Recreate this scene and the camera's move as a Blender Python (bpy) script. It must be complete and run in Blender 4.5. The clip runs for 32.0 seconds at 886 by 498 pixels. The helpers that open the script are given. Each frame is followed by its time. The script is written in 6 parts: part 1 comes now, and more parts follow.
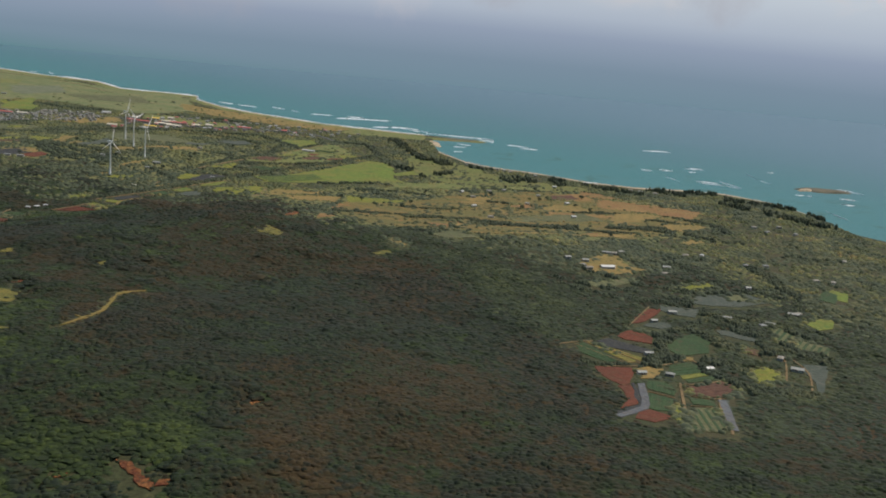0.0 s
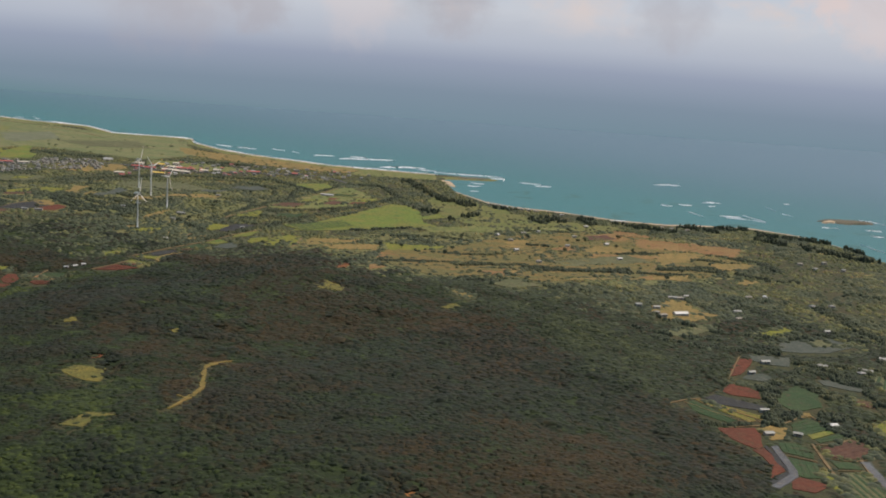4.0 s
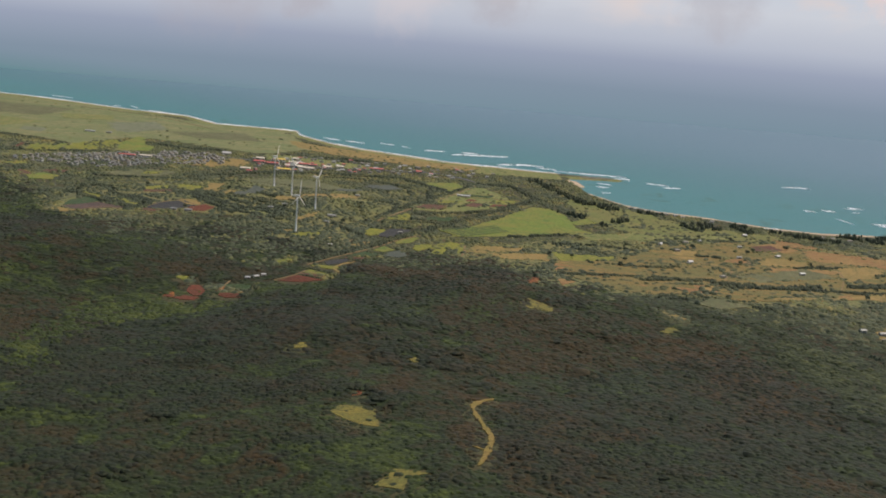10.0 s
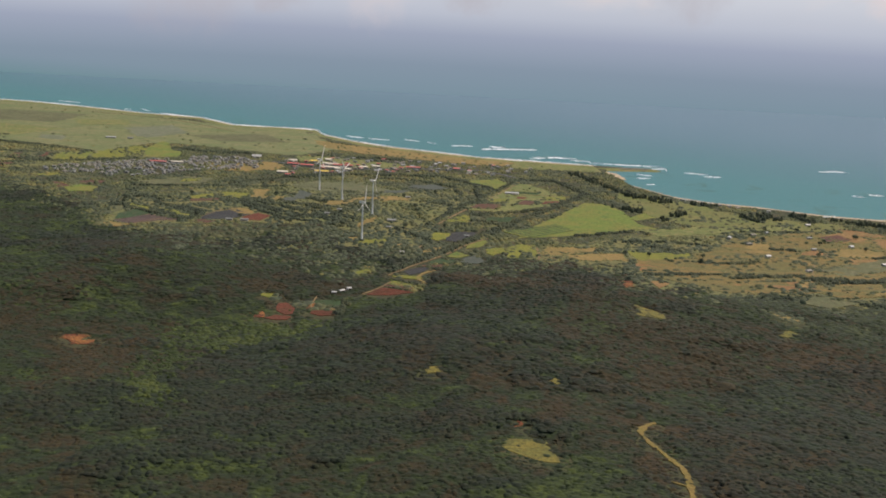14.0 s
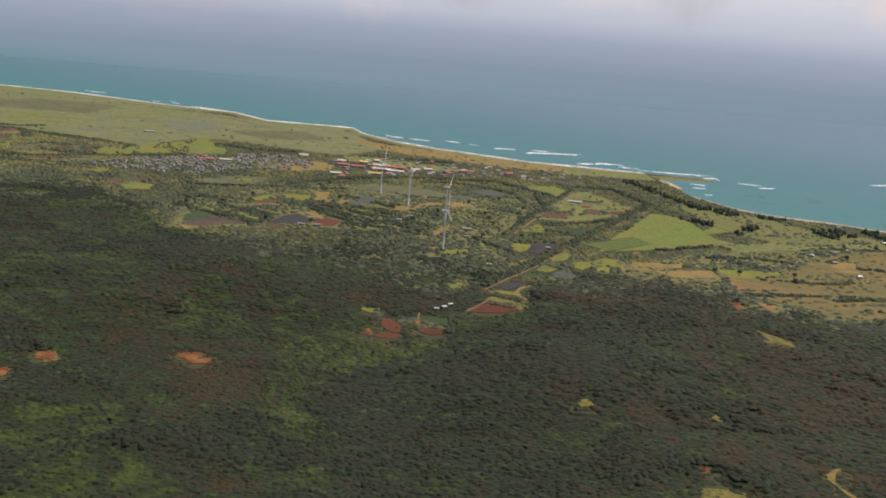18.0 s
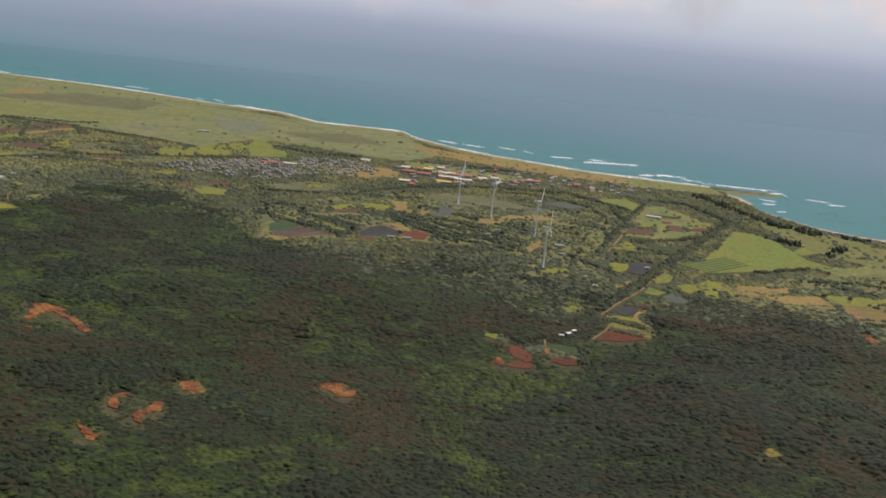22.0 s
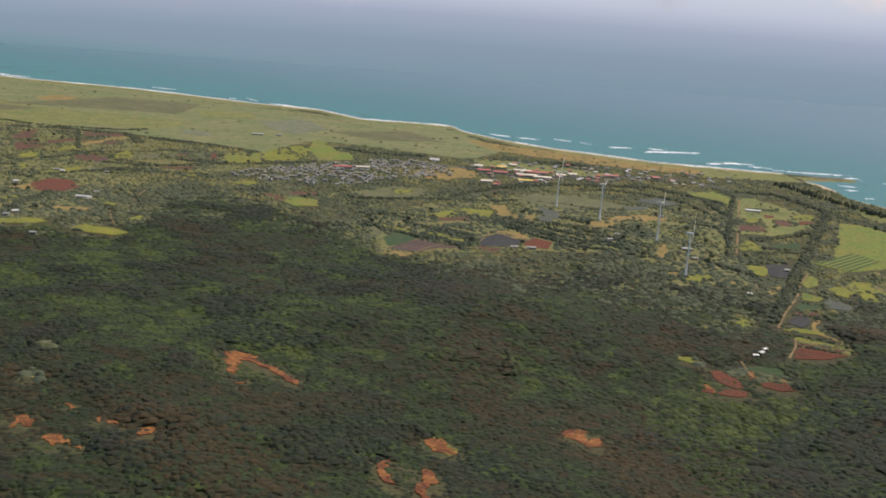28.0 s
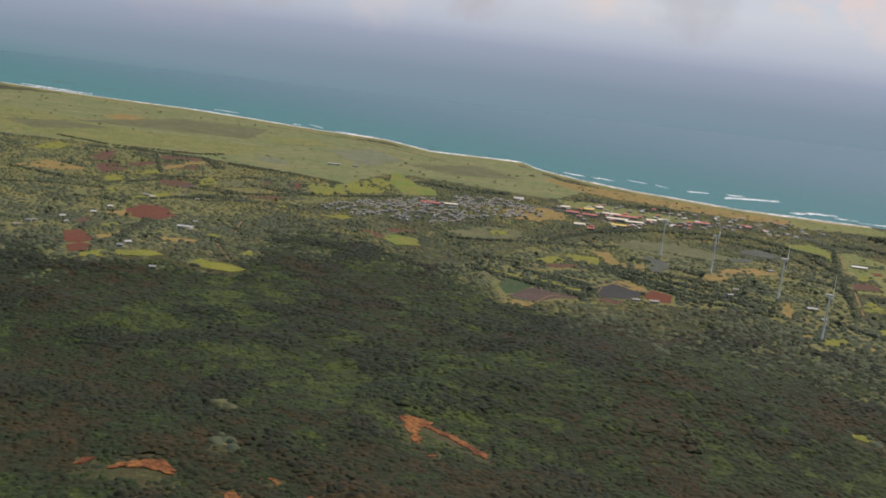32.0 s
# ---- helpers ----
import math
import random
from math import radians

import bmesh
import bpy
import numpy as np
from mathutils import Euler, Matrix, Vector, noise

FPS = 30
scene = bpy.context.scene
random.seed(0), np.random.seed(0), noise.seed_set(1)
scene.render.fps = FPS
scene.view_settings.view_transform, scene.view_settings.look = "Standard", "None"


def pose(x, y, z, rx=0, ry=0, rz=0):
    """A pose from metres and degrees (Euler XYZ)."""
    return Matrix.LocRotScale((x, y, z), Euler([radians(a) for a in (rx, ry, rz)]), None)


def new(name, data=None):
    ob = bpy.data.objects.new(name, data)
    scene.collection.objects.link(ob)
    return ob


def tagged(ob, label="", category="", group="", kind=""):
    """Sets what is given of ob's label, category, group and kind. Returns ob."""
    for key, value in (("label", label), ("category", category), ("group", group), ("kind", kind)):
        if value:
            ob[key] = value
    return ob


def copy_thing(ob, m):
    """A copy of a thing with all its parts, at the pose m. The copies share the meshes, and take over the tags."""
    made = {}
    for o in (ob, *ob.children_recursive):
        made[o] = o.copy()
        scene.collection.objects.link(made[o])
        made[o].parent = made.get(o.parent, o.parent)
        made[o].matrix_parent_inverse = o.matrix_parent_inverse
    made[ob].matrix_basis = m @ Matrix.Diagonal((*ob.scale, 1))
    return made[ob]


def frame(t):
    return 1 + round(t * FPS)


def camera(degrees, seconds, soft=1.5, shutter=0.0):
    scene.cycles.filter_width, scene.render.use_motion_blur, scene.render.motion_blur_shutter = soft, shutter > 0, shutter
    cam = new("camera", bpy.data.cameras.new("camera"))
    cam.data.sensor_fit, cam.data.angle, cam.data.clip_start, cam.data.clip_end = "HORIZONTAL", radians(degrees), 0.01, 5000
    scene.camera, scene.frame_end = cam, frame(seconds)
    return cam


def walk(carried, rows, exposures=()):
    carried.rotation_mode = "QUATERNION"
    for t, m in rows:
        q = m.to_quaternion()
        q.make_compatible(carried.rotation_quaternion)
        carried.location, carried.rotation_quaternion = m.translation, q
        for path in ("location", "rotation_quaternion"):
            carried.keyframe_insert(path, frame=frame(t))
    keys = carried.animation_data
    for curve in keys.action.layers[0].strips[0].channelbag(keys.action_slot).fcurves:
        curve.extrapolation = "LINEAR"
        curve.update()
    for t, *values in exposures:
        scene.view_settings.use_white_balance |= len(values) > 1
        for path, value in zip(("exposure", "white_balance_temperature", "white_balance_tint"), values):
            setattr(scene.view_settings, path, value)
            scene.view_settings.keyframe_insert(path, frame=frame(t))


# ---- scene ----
cam = camera(46.6, 32.0, soft=1.9)
METRES, EYE, TILT, LEAN, TURN = 1250.0, 343.0, -12.97, -5.07, 0.0
ROWS = [
    (0.0, 0.00017, -0.00093, -0.00030, -0, 0, 0),
    (0.5, -0.01386, 0.00588, 0.00268, 0.17, -0.47, 0.98),
    (1.0, -0.02790, 0.01265, 0.00566, 0.65, -1.09, 1.66),
    (1.5, -0.04193, 0.01939, 0.00863, 0.95, -0.99, 1.64),
    (2.0, -0.05596, 0.02609, 0.01158, 0.7, -0.81, 1.66),
    (2.5, -0.06999, 0.03276, 0.01453, -0.61, -0.06, 1.39),
    (4.5, -0.12608, 0.05914, 0.02625, -2.16, 1.94, 1.6),
    (5.0, -0.14010, 0.06567, 0.02916, -1.79, 2.1, 1.83),
    (5.5, -0.15412, 0.07217, 0.03207, -1.53, 2.36, 1.73),
    (6.0, -0.16813, 0.07864, 0.03496, -1.35, 2.07, 1.21),
    (6.5, -0.18215, 0.08509, 0.03785, -0.85, 2.11, 0.02),
    (7.0, -0.19616, 0.09152, 0.04074, -1.01, 2.43, -0.29),
    (7.5, -0.21016, 0.09793, 0.04361, -1.58, 2.79, 0.79),
    (8.0, -0.22417, 0.10431, 0.04648, -1.37, 2.72, 1.76),
    (8.5, -0.23818, 0.11068, 0.04935, -0.86, 2.52, 1.62),
    (9.0, -0.25218, 0.11703, 0.05220, -0.64, 1.94, 1.45),
    (9.5, -0.26618, 0.12336, 0.05505, -0.17, 1.7, 0.94),
    (10.0, -0.28018, 0.12968, 0.05790, 0.1, 1.03, 0.42),
    (10.5, -0.29418, 0.13598, 0.06074, 0.07, 0.73, -0.01),
    (11.0, -0.30817, 0.14226, 0.06358, -0.53, 0.64, 0.23),
    (11.5, -0.32217, 0.14854, 0.06641, -0.75, 1.08, 0.81),
    (12.0, -0.33616, 0.15480, 0.06923, -0.55, 1.22, 1.26),
    (12.5, -0.35015, 0.16106, 0.07205, -0.36, 1.18, 1.18),
    (13.0, -0.36414, 0.16730, 0.07487, -0.58, 0.92, 1.42),
    (13.5, -0.37812, 0.17353, 0.07768, -0.8, 0.7, 1.93),
    (14.0, -0.39211, 0.17976, 0.08049, -0.87, 0.4, 2.39),
    (14.5, -0.40609, 0.18599, 0.08330, -0.61, 0.91, 2.29),
    (16.5, -0.46200, 0.21084, 0.09448, -0.57, 1, 0.33),
    (17.0, -0.47598, 0.21705, 0.09726, -1.13, 0.11, 0.48),
    (17.5, -0.48995, 0.22326, 0.10005, -1.68, 0.1, 0.73),
    (18.0, -0.50392, 0.22947, 0.10283, -1.44, 0.15, 0.94),
    (18.5, -0.51789, 0.23568, 0.10561, -0.82, 0.27, 0.76),
    (19.0, -0.53185, 0.24190, 0.10839, -0.48, -0.13, 0.61),
    (19.5, -0.54582, 0.24812, 0.11116, -0.42, -0.61, 0.66),
    (20.0, -0.55978, 0.25435, 0.11393, -0.65, -0.62, 0.84),
    (20.5, -0.57374, 0.26059, 0.11670, -0.87, -0.44, 0.88),
    (21.0, -0.58770, 0.26684, 0.11947, -0.86, -0.24, 0.57),
    (21.5, -0.60166, 0.27309, 0.12224, -0.88, 0.07, -0.17),
    (22.0, -0.61561, 0.27936, 0.12501, -1.34, 0.07, -0.49),
    (22.5, -0.62957, 0.28563, 0.12778, -1.95, 0.19, -0.09),
    (23.0, -0.64352, 0.29192, 0.13054, -2.18, 0.56, 0.57),
    (23.5, -0.65747, 0.29823, 0.13330, -1.84, 0.54, 0.9),
    (24.0, -0.67142, 0.30455, 0.13607, -1.27, 0.18, 0.78),
    (24.5, -0.68537, 0.31088, 0.13883, -0.94, -0.67, 0.57),
    (25.0, -0.69932, 0.31723, 0.14160, -1.14, -1.45, 0.54),
    (25.5, -0.71326, 0.32361, 0.14436, -1.58, -1.93, 1.06),
    (27.5, -0.76902, 0.34929, 0.15542, -2.38, -1.31, 1.48),
    (28.0, -0.78296, 0.35577, 0.15819, -2.47, -0.84, 1.59),
    (28.5, -0.79689, 0.36228, 0.16096, -2.47, -0.31, 1.99),
    (29.0, -0.81082, 0.36881, 0.16373, -2.23, -0.1, 1.87),
    (29.5, -0.82475, 0.37537, 0.16650, -2.36, -0.7, 1.69),
    (30.0, -0.83868, 0.38195, 0.16927, -3.31, -0.93, 1.87),
    (30.5, -0.85261, 0.38857, 0.17205, -4.03, -0.54, 2.23),
    (31.0, -0.86654, 0.39521, 0.17482, -3.43, -0.63, 1.65),
    (31.5, -0.88046, 0.40189, 0.17760, -2.02, -0.45, 0.25),
    (32.0, -0.89439, 0.40860, 0.18038, -1.58, 0.67, -0.92),
]
walk(cam, [(t, pose(0, 0, EYE, TILT, LEAN, TURN) @ pose(METRES * x, METRES * y, METRES * z, 90 + pitch, roll, yaw)) for t, x, y, z, yaw, pitch, roll in ROWS],
     exposures=[(0.0, -0.1, 6150, 8), (1.0, 0.17, 6300, 14), (2.5, 0.24, 6300, 14), (4.5, -0.13, 6400, 12), (7.0, -0.2, 6400, 12), (8.0, -0.18, 6350, 12), (9.5, -0.03, 6400, 13), (11.0, 0.09, 6450, 14), (13.0, 0.02, 6450, 14), (14.5, 0.1, 6500, 14), (17.0, 0.07, 6500, 15), (18.0, 0.12, 6500, 15), (20.0, 0.24, 6600, 16), (22.0, 0.09, 6450, 14), (23.0, 0.06, 6450, 14), (24.0, 0.03, 6450, 14), (25.0, 0.17, 6450, 15), (28.0, 0.19, 6350, 14), (31.0, 0.14, 6500, 15), (32.0, 0.03, 6400, 13)])

# ---- world and sun ----
SUN_UP, SUN_ROUND = 57.0, 50.0      # degrees above the horizon; degrees clockwise from +y
world = bpy.data.worlds.new("sky")
scene.world = world
world.use_nodes = True


class Nodes:
    """A short hand for node trees."""

    def __init__(self, tree):
        self.tree = tree
        tree.nodes.clear()

    def add(self, kind, links=(), **values):
        n = self.tree.nodes.new(kind)
        for key, value in values.items():
            setattr(n, key, value)
        for socket, value in dict(links).items():
            target = n.inputs[socket]
            if isinstance(value, bpy.types.NodeSocket):
                self.tree.links.new(value, target)
            else:
                target.default_value = value
        return n

    def math(self, op, a, b=0.0, c=0.0, clamp=False):
        return self.add("ShaderNodeMath", {0: a, 1: b, 2: c}, operation=op, use_clamp=clamp).outputs[0]

    def step(self, value, low, high):
        return self.add("ShaderNodeMapRange", {"Value": value, "From Min": low, "From Max": high}, interpolation_type="SMOOTHSTEP").outputs["Result"]

    def mix(self, fac, a, b, blend="MIX"):
        n = self.add("ShaderNodeMix", {0: fac, 6: a, 7: b}, data_type="RGBA", blend_type=blend)
        return n.outputs[2]

    def noise(self, vec, scale, detail=4.0, rough=0.55, distort=0.0):
        return self.add("ShaderNodeTexNoise", {"Vector": vec, "Scale": scale, "Detail": detail, "Roughness": rough, "Distortion": distort}).outputs["Fac"]

    def ramp(self, fac, stops):
        n = self.add("ShaderNodeValToRGB", {"Fac": fac})
        while len(n.color_ramp.elements) < len(stops):
            n.color_ramp.elements.new(0.5)
        for e, (at, colour) in zip(n.color_ramp.elements, stops):
            e.position, e.color = at, (*colour, 1)
        return n.outputs["Color"]


def build_world():
    n = Nodes(world.node_tree)
    way = n.add("ShaderNodeTexCoord").outputs["Generated"]
    up = n.add("ShaderNodeSeparateXYZ", {0: way}).outputs[2]
    sky = n.add("ShaderNodeTexSky", sky_type="NISHITA", sun_disc=False, sun_elevation=radians(SUN_UP), sun_rotation=radians(SUN_ROUND), dust_density=2.5)
    blue = n.mix(1.0, sky.outputs[0], (0.142, 0.142, 0.142, 1), "MULTIPLY")
    # hazy air above the sea's rim, the far sea below it with haze in its colours
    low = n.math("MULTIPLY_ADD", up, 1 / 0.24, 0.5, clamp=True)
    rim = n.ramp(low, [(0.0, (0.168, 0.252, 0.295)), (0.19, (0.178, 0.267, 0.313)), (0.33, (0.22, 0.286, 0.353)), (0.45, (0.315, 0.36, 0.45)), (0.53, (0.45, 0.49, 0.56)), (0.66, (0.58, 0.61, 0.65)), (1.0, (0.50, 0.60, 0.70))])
    stretch = n.add("ShaderNodeMapping", {"Vector": way, "Scale": (1, 1, 2.6)}).outputs[0]
    cloud = n.step(n.noise(stretch, 9.0, 6.0, 0.55, 0.4), 0.47, 0.68)
    band = n.math("MULTIPLY", n.step(up, 0.005, 0.05), cloud)
    rim = n.mix(n.math("MULTIPLY", band, 0.75), rim, (0.72, 0.62, 0.57, 1))
    shade = n.step(n.noise(n.add("ShaderNodeMapping", {"Vector": way, "Location": (3.1, 1.7, 0.4), "Scale": (1, 1, 2.2)}).outputs[0], 6.0, 5.0, 0.55, 0.5), 0.46, 0.66)
    rim = n.mix(n.math("MULTIPLY", n.math("MULTIPLY", n.step(up, 0.01, 0.05), shade), 0.6), rim, (0.40, 0.41, 0.44, 1))
    # separate soft clouds low over the sea: way to the middle, radius in degrees, weight
    torn = n.add("ShaderNodeTexNoise", {"Vector": way, "Scale": 26.0, "Detail": 6.0, "Roughness": 0.6})
    shake = n.add("ShaderNodeVectorMath", {0: torn.outputs["Color"], 1: (-0.5, -0.5, -0.5)}, operation="ADD").outputs[0]
    bent = n.add("ShaderNodeVectorMath", {0: shake, "Scale": 0.075}, operation="SCALE").outputs[0]
    bent = n.add("ShaderNodeVectorMath", {0: way, 1: bent}, operation="ADD").outputs[0]
    for tone, puffs in (((0.42, 0.39, 0.41, 1), [((-0.2095, 0.9763, 0.0546), 4.6, 0.55), ((-0.1334, 0.9904, 0.0349), 2.0, 0.50), ((0.0519, 0.9975, 0.0473), 2.2, 0.50), ((0.2524, 0.9663, 0.0494), 2.4, 0.40)]),
                        ((0.76, 0.62, 0.57, 1), [((0.3671, 0.9271, 0.0764), 1.5, 0.70), ((0.3841, 0.9218, 0.0533), 1.2, 0.70), ((-0.0386, 0.9984, 0.0405), 2.8, 0.30), ((0.4144, 0.9081, 0.0608), 2.6, 0.50)])):
        for middle, wide, weight in puffs:
            gap = n.add("ShaderNodeVectorMath", {0: bent, 1: middle}, operation="DISTANCE").outputs[1]
            rim = n.mix(n.math("MULTIPLY", n.step(gap, radians(wide) * 1.15, radians(wide) * 0.25), weight), rim, tone)
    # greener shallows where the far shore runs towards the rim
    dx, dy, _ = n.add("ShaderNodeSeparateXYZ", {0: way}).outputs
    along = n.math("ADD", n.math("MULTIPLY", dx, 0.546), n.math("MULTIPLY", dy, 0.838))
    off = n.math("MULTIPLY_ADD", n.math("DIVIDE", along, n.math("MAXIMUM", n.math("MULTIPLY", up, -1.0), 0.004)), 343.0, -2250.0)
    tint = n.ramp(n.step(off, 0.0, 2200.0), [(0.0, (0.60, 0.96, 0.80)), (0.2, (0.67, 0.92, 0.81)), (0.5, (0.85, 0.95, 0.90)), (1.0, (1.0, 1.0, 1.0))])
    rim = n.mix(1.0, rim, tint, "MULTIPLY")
    out = n.mix(n.step(up, 0.05, 0.35), rim, blue)
    bg = n.add("ShaderNodeBackground", {"Color": out, "Strength": 1.0})
    n.add("ShaderNodeOutputWorld", {"Surface": bg.outputs[0]})


build_world()
sun = new("sun", bpy.data.lights.new("sun", "SUN"))
sun.data.energy, sun.data.angle, sun.data.color = 3.1, radians(6.0), (1.0, 0.90, 0.73)
sun.rotation_euler = (radians(90 - SUN_UP), 0, radians(180 - SUN_ROUND))

# ---- materials ----


def material(name, build, rough=0.9, spec=0.2):
    m = bpy.data.materials.new(name)
    m.use_nodes = True
    n = Nodes(m.node_tree)
    shader = n.add("ShaderNodeBsdfPrincipled", {"Roughness": rough, "Specular IOR Level": spec})
    place = n.add("ShaderNodeNewGeometry").outputs["Position"]
    height = build(n, shader, place)
    if height is not None:
        bump = n.add("ShaderNodeBump", {"Height": height[0], "Strength": height[1], "Distance": height[2]})
        n.tree.links.new(bump.outputs[0], shader.inputs["Normal"])
    n.add("ShaderNodeOutputMaterial", {"Surface": shader.outputs[0]})
    return m


def colour_in(n, shader, colour):
    if isinstance(colour, tuple):
        shader.inputs["Base Color"].default_value = (*colour, 1)
    else:
        n.tree.links.new(colour, shader.inputs["Base Color"])


def earth(name, a, b, c, scale=0.03, fine=0.35, rough=0.95, bump=0.5, banded=False):
    """Soil or low growth: two broad tones with stains of a third and a fine grain."""
    def build(n, s, p):
        if banded:
            p = n.add("ShaderNodeMapping", {"Vector": p, "Rotation": (0, 0, radians(12)), "Scale": (1, 2.4, 1)}).outputs[0]
        broad = n.step(n.noise(p, scale, 5, 0.6), 0.36, 0.64)
        small = n.noise(p, fine, 3, 0.7)
        base = n.mix(broad, (*a, 1), (*b, 1))
        base = n.mix(n.step(n.noise(p, scale * 4.3, 5, 0.65, 0.6), 0.52, 0.66), base, (*c, 1))
        base = n.mix(0.75, base, n.ramp(small, [(0.25, (0.45, 0.45, 0.45)), (0.75, (1.5, 1.5, 1.5))]), "MULTIPLY")
        colour_in(n, s, base)
        return small, bump, 1.5
    return material(name, build, rough)


def foliage(name, tones, greener=0.0, rough=0.85):
    """Crowns: each its own tone, broad drifts of species, fine leaf grain, relief shading in the colour."""
    def build(n, s, p):
        one = n.add("ShaderNodeNewGeometry").outputs["Random Per Island"]
        drift = n.math("ADD", n.math("MULTIPLY", n.noise(p, 0.0046, 4, 0.6, 0.8), 0.42), n.math("MULTIPLY", n.noise(p, 0.033, 5, 0.65, 0.9), 0.58))
        which = n.math("ADD", n.math("MULTIPLY", n.step(drift, 0.37, 0.63), 0.78), n.math("MULTIPLY", one, 0.22))
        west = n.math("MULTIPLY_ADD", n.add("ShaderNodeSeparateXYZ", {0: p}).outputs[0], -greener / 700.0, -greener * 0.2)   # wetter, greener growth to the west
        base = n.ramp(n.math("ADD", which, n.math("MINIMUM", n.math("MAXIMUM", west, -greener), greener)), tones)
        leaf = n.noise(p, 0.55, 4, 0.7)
        relief_tone = n.noise(p, 0.19, 4, 0.7, 0.6)
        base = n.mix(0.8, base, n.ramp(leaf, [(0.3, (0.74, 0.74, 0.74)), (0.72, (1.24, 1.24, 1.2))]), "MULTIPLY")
        # random cool darks and warm lights: shading of crown relief put into the colour
        base = n.mix(1.0, base, n.ramp(relief_tone, [(0.34, (0.62, 0.66, 0.76)), (0.66, (1.42, 1.36, 1.18))]), "MULTIPLY")
        colour_in(n, s, base)
        return leaf, 0.18, 1.0
    return material(name, build, rough, 0.15)


def plain(name, colour, rough=0.6, metal=0.0, wear=0.25, scale=0.6):
    """Paint, metal or plaster with faint streaks of dirt."""
    def build(n, s, p):
        dirt = n.noise(p, scale, 5, 0.65)
        low = tuple(v * (1 - wear) for v in colour)
        colour_in(n, s, n.mix(n.step(dirt, 0.35, 0.7), (*colour, 1), (*low, 1)))
        s.inputs["Metallic"].default_value = metal
        return dirt, 0.1, 0.05
    return material(name, build, rough, 0.4)


def sea_build(n, s, p):
    x, y, _ = n.add("ShaderNodeSeparateXYZ", {0: p}).outputs
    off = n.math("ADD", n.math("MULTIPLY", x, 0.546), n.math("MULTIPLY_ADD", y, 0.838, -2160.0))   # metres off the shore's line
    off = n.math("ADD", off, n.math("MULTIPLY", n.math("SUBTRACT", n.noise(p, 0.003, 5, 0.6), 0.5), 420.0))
    # teal shallows; offshore, distance haze is put into the base colour, paler and greyer
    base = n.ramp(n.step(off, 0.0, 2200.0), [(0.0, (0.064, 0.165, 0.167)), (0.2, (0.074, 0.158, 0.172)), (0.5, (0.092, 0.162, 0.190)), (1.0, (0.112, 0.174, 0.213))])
    reef = n.math("MULTIPLY", n.step(n.noise(p, 0.012, 5, 0.65, 0.8), 0.55, 0.66), n.step(off, 500.0, 150.0))
    base = n.mix(n.math("MULTIPLY", reef, 0.55), base, (0.05, 0.10, 0.075, 1))
    colour_in(n, s, base)
    return n.math("ADD", n.noise(p, 0.05, 6, 0.62), n.math("MULTIPLY", n.noise(p, 0.4, 3, 0.6), 0.3)), 0.55, 2.2


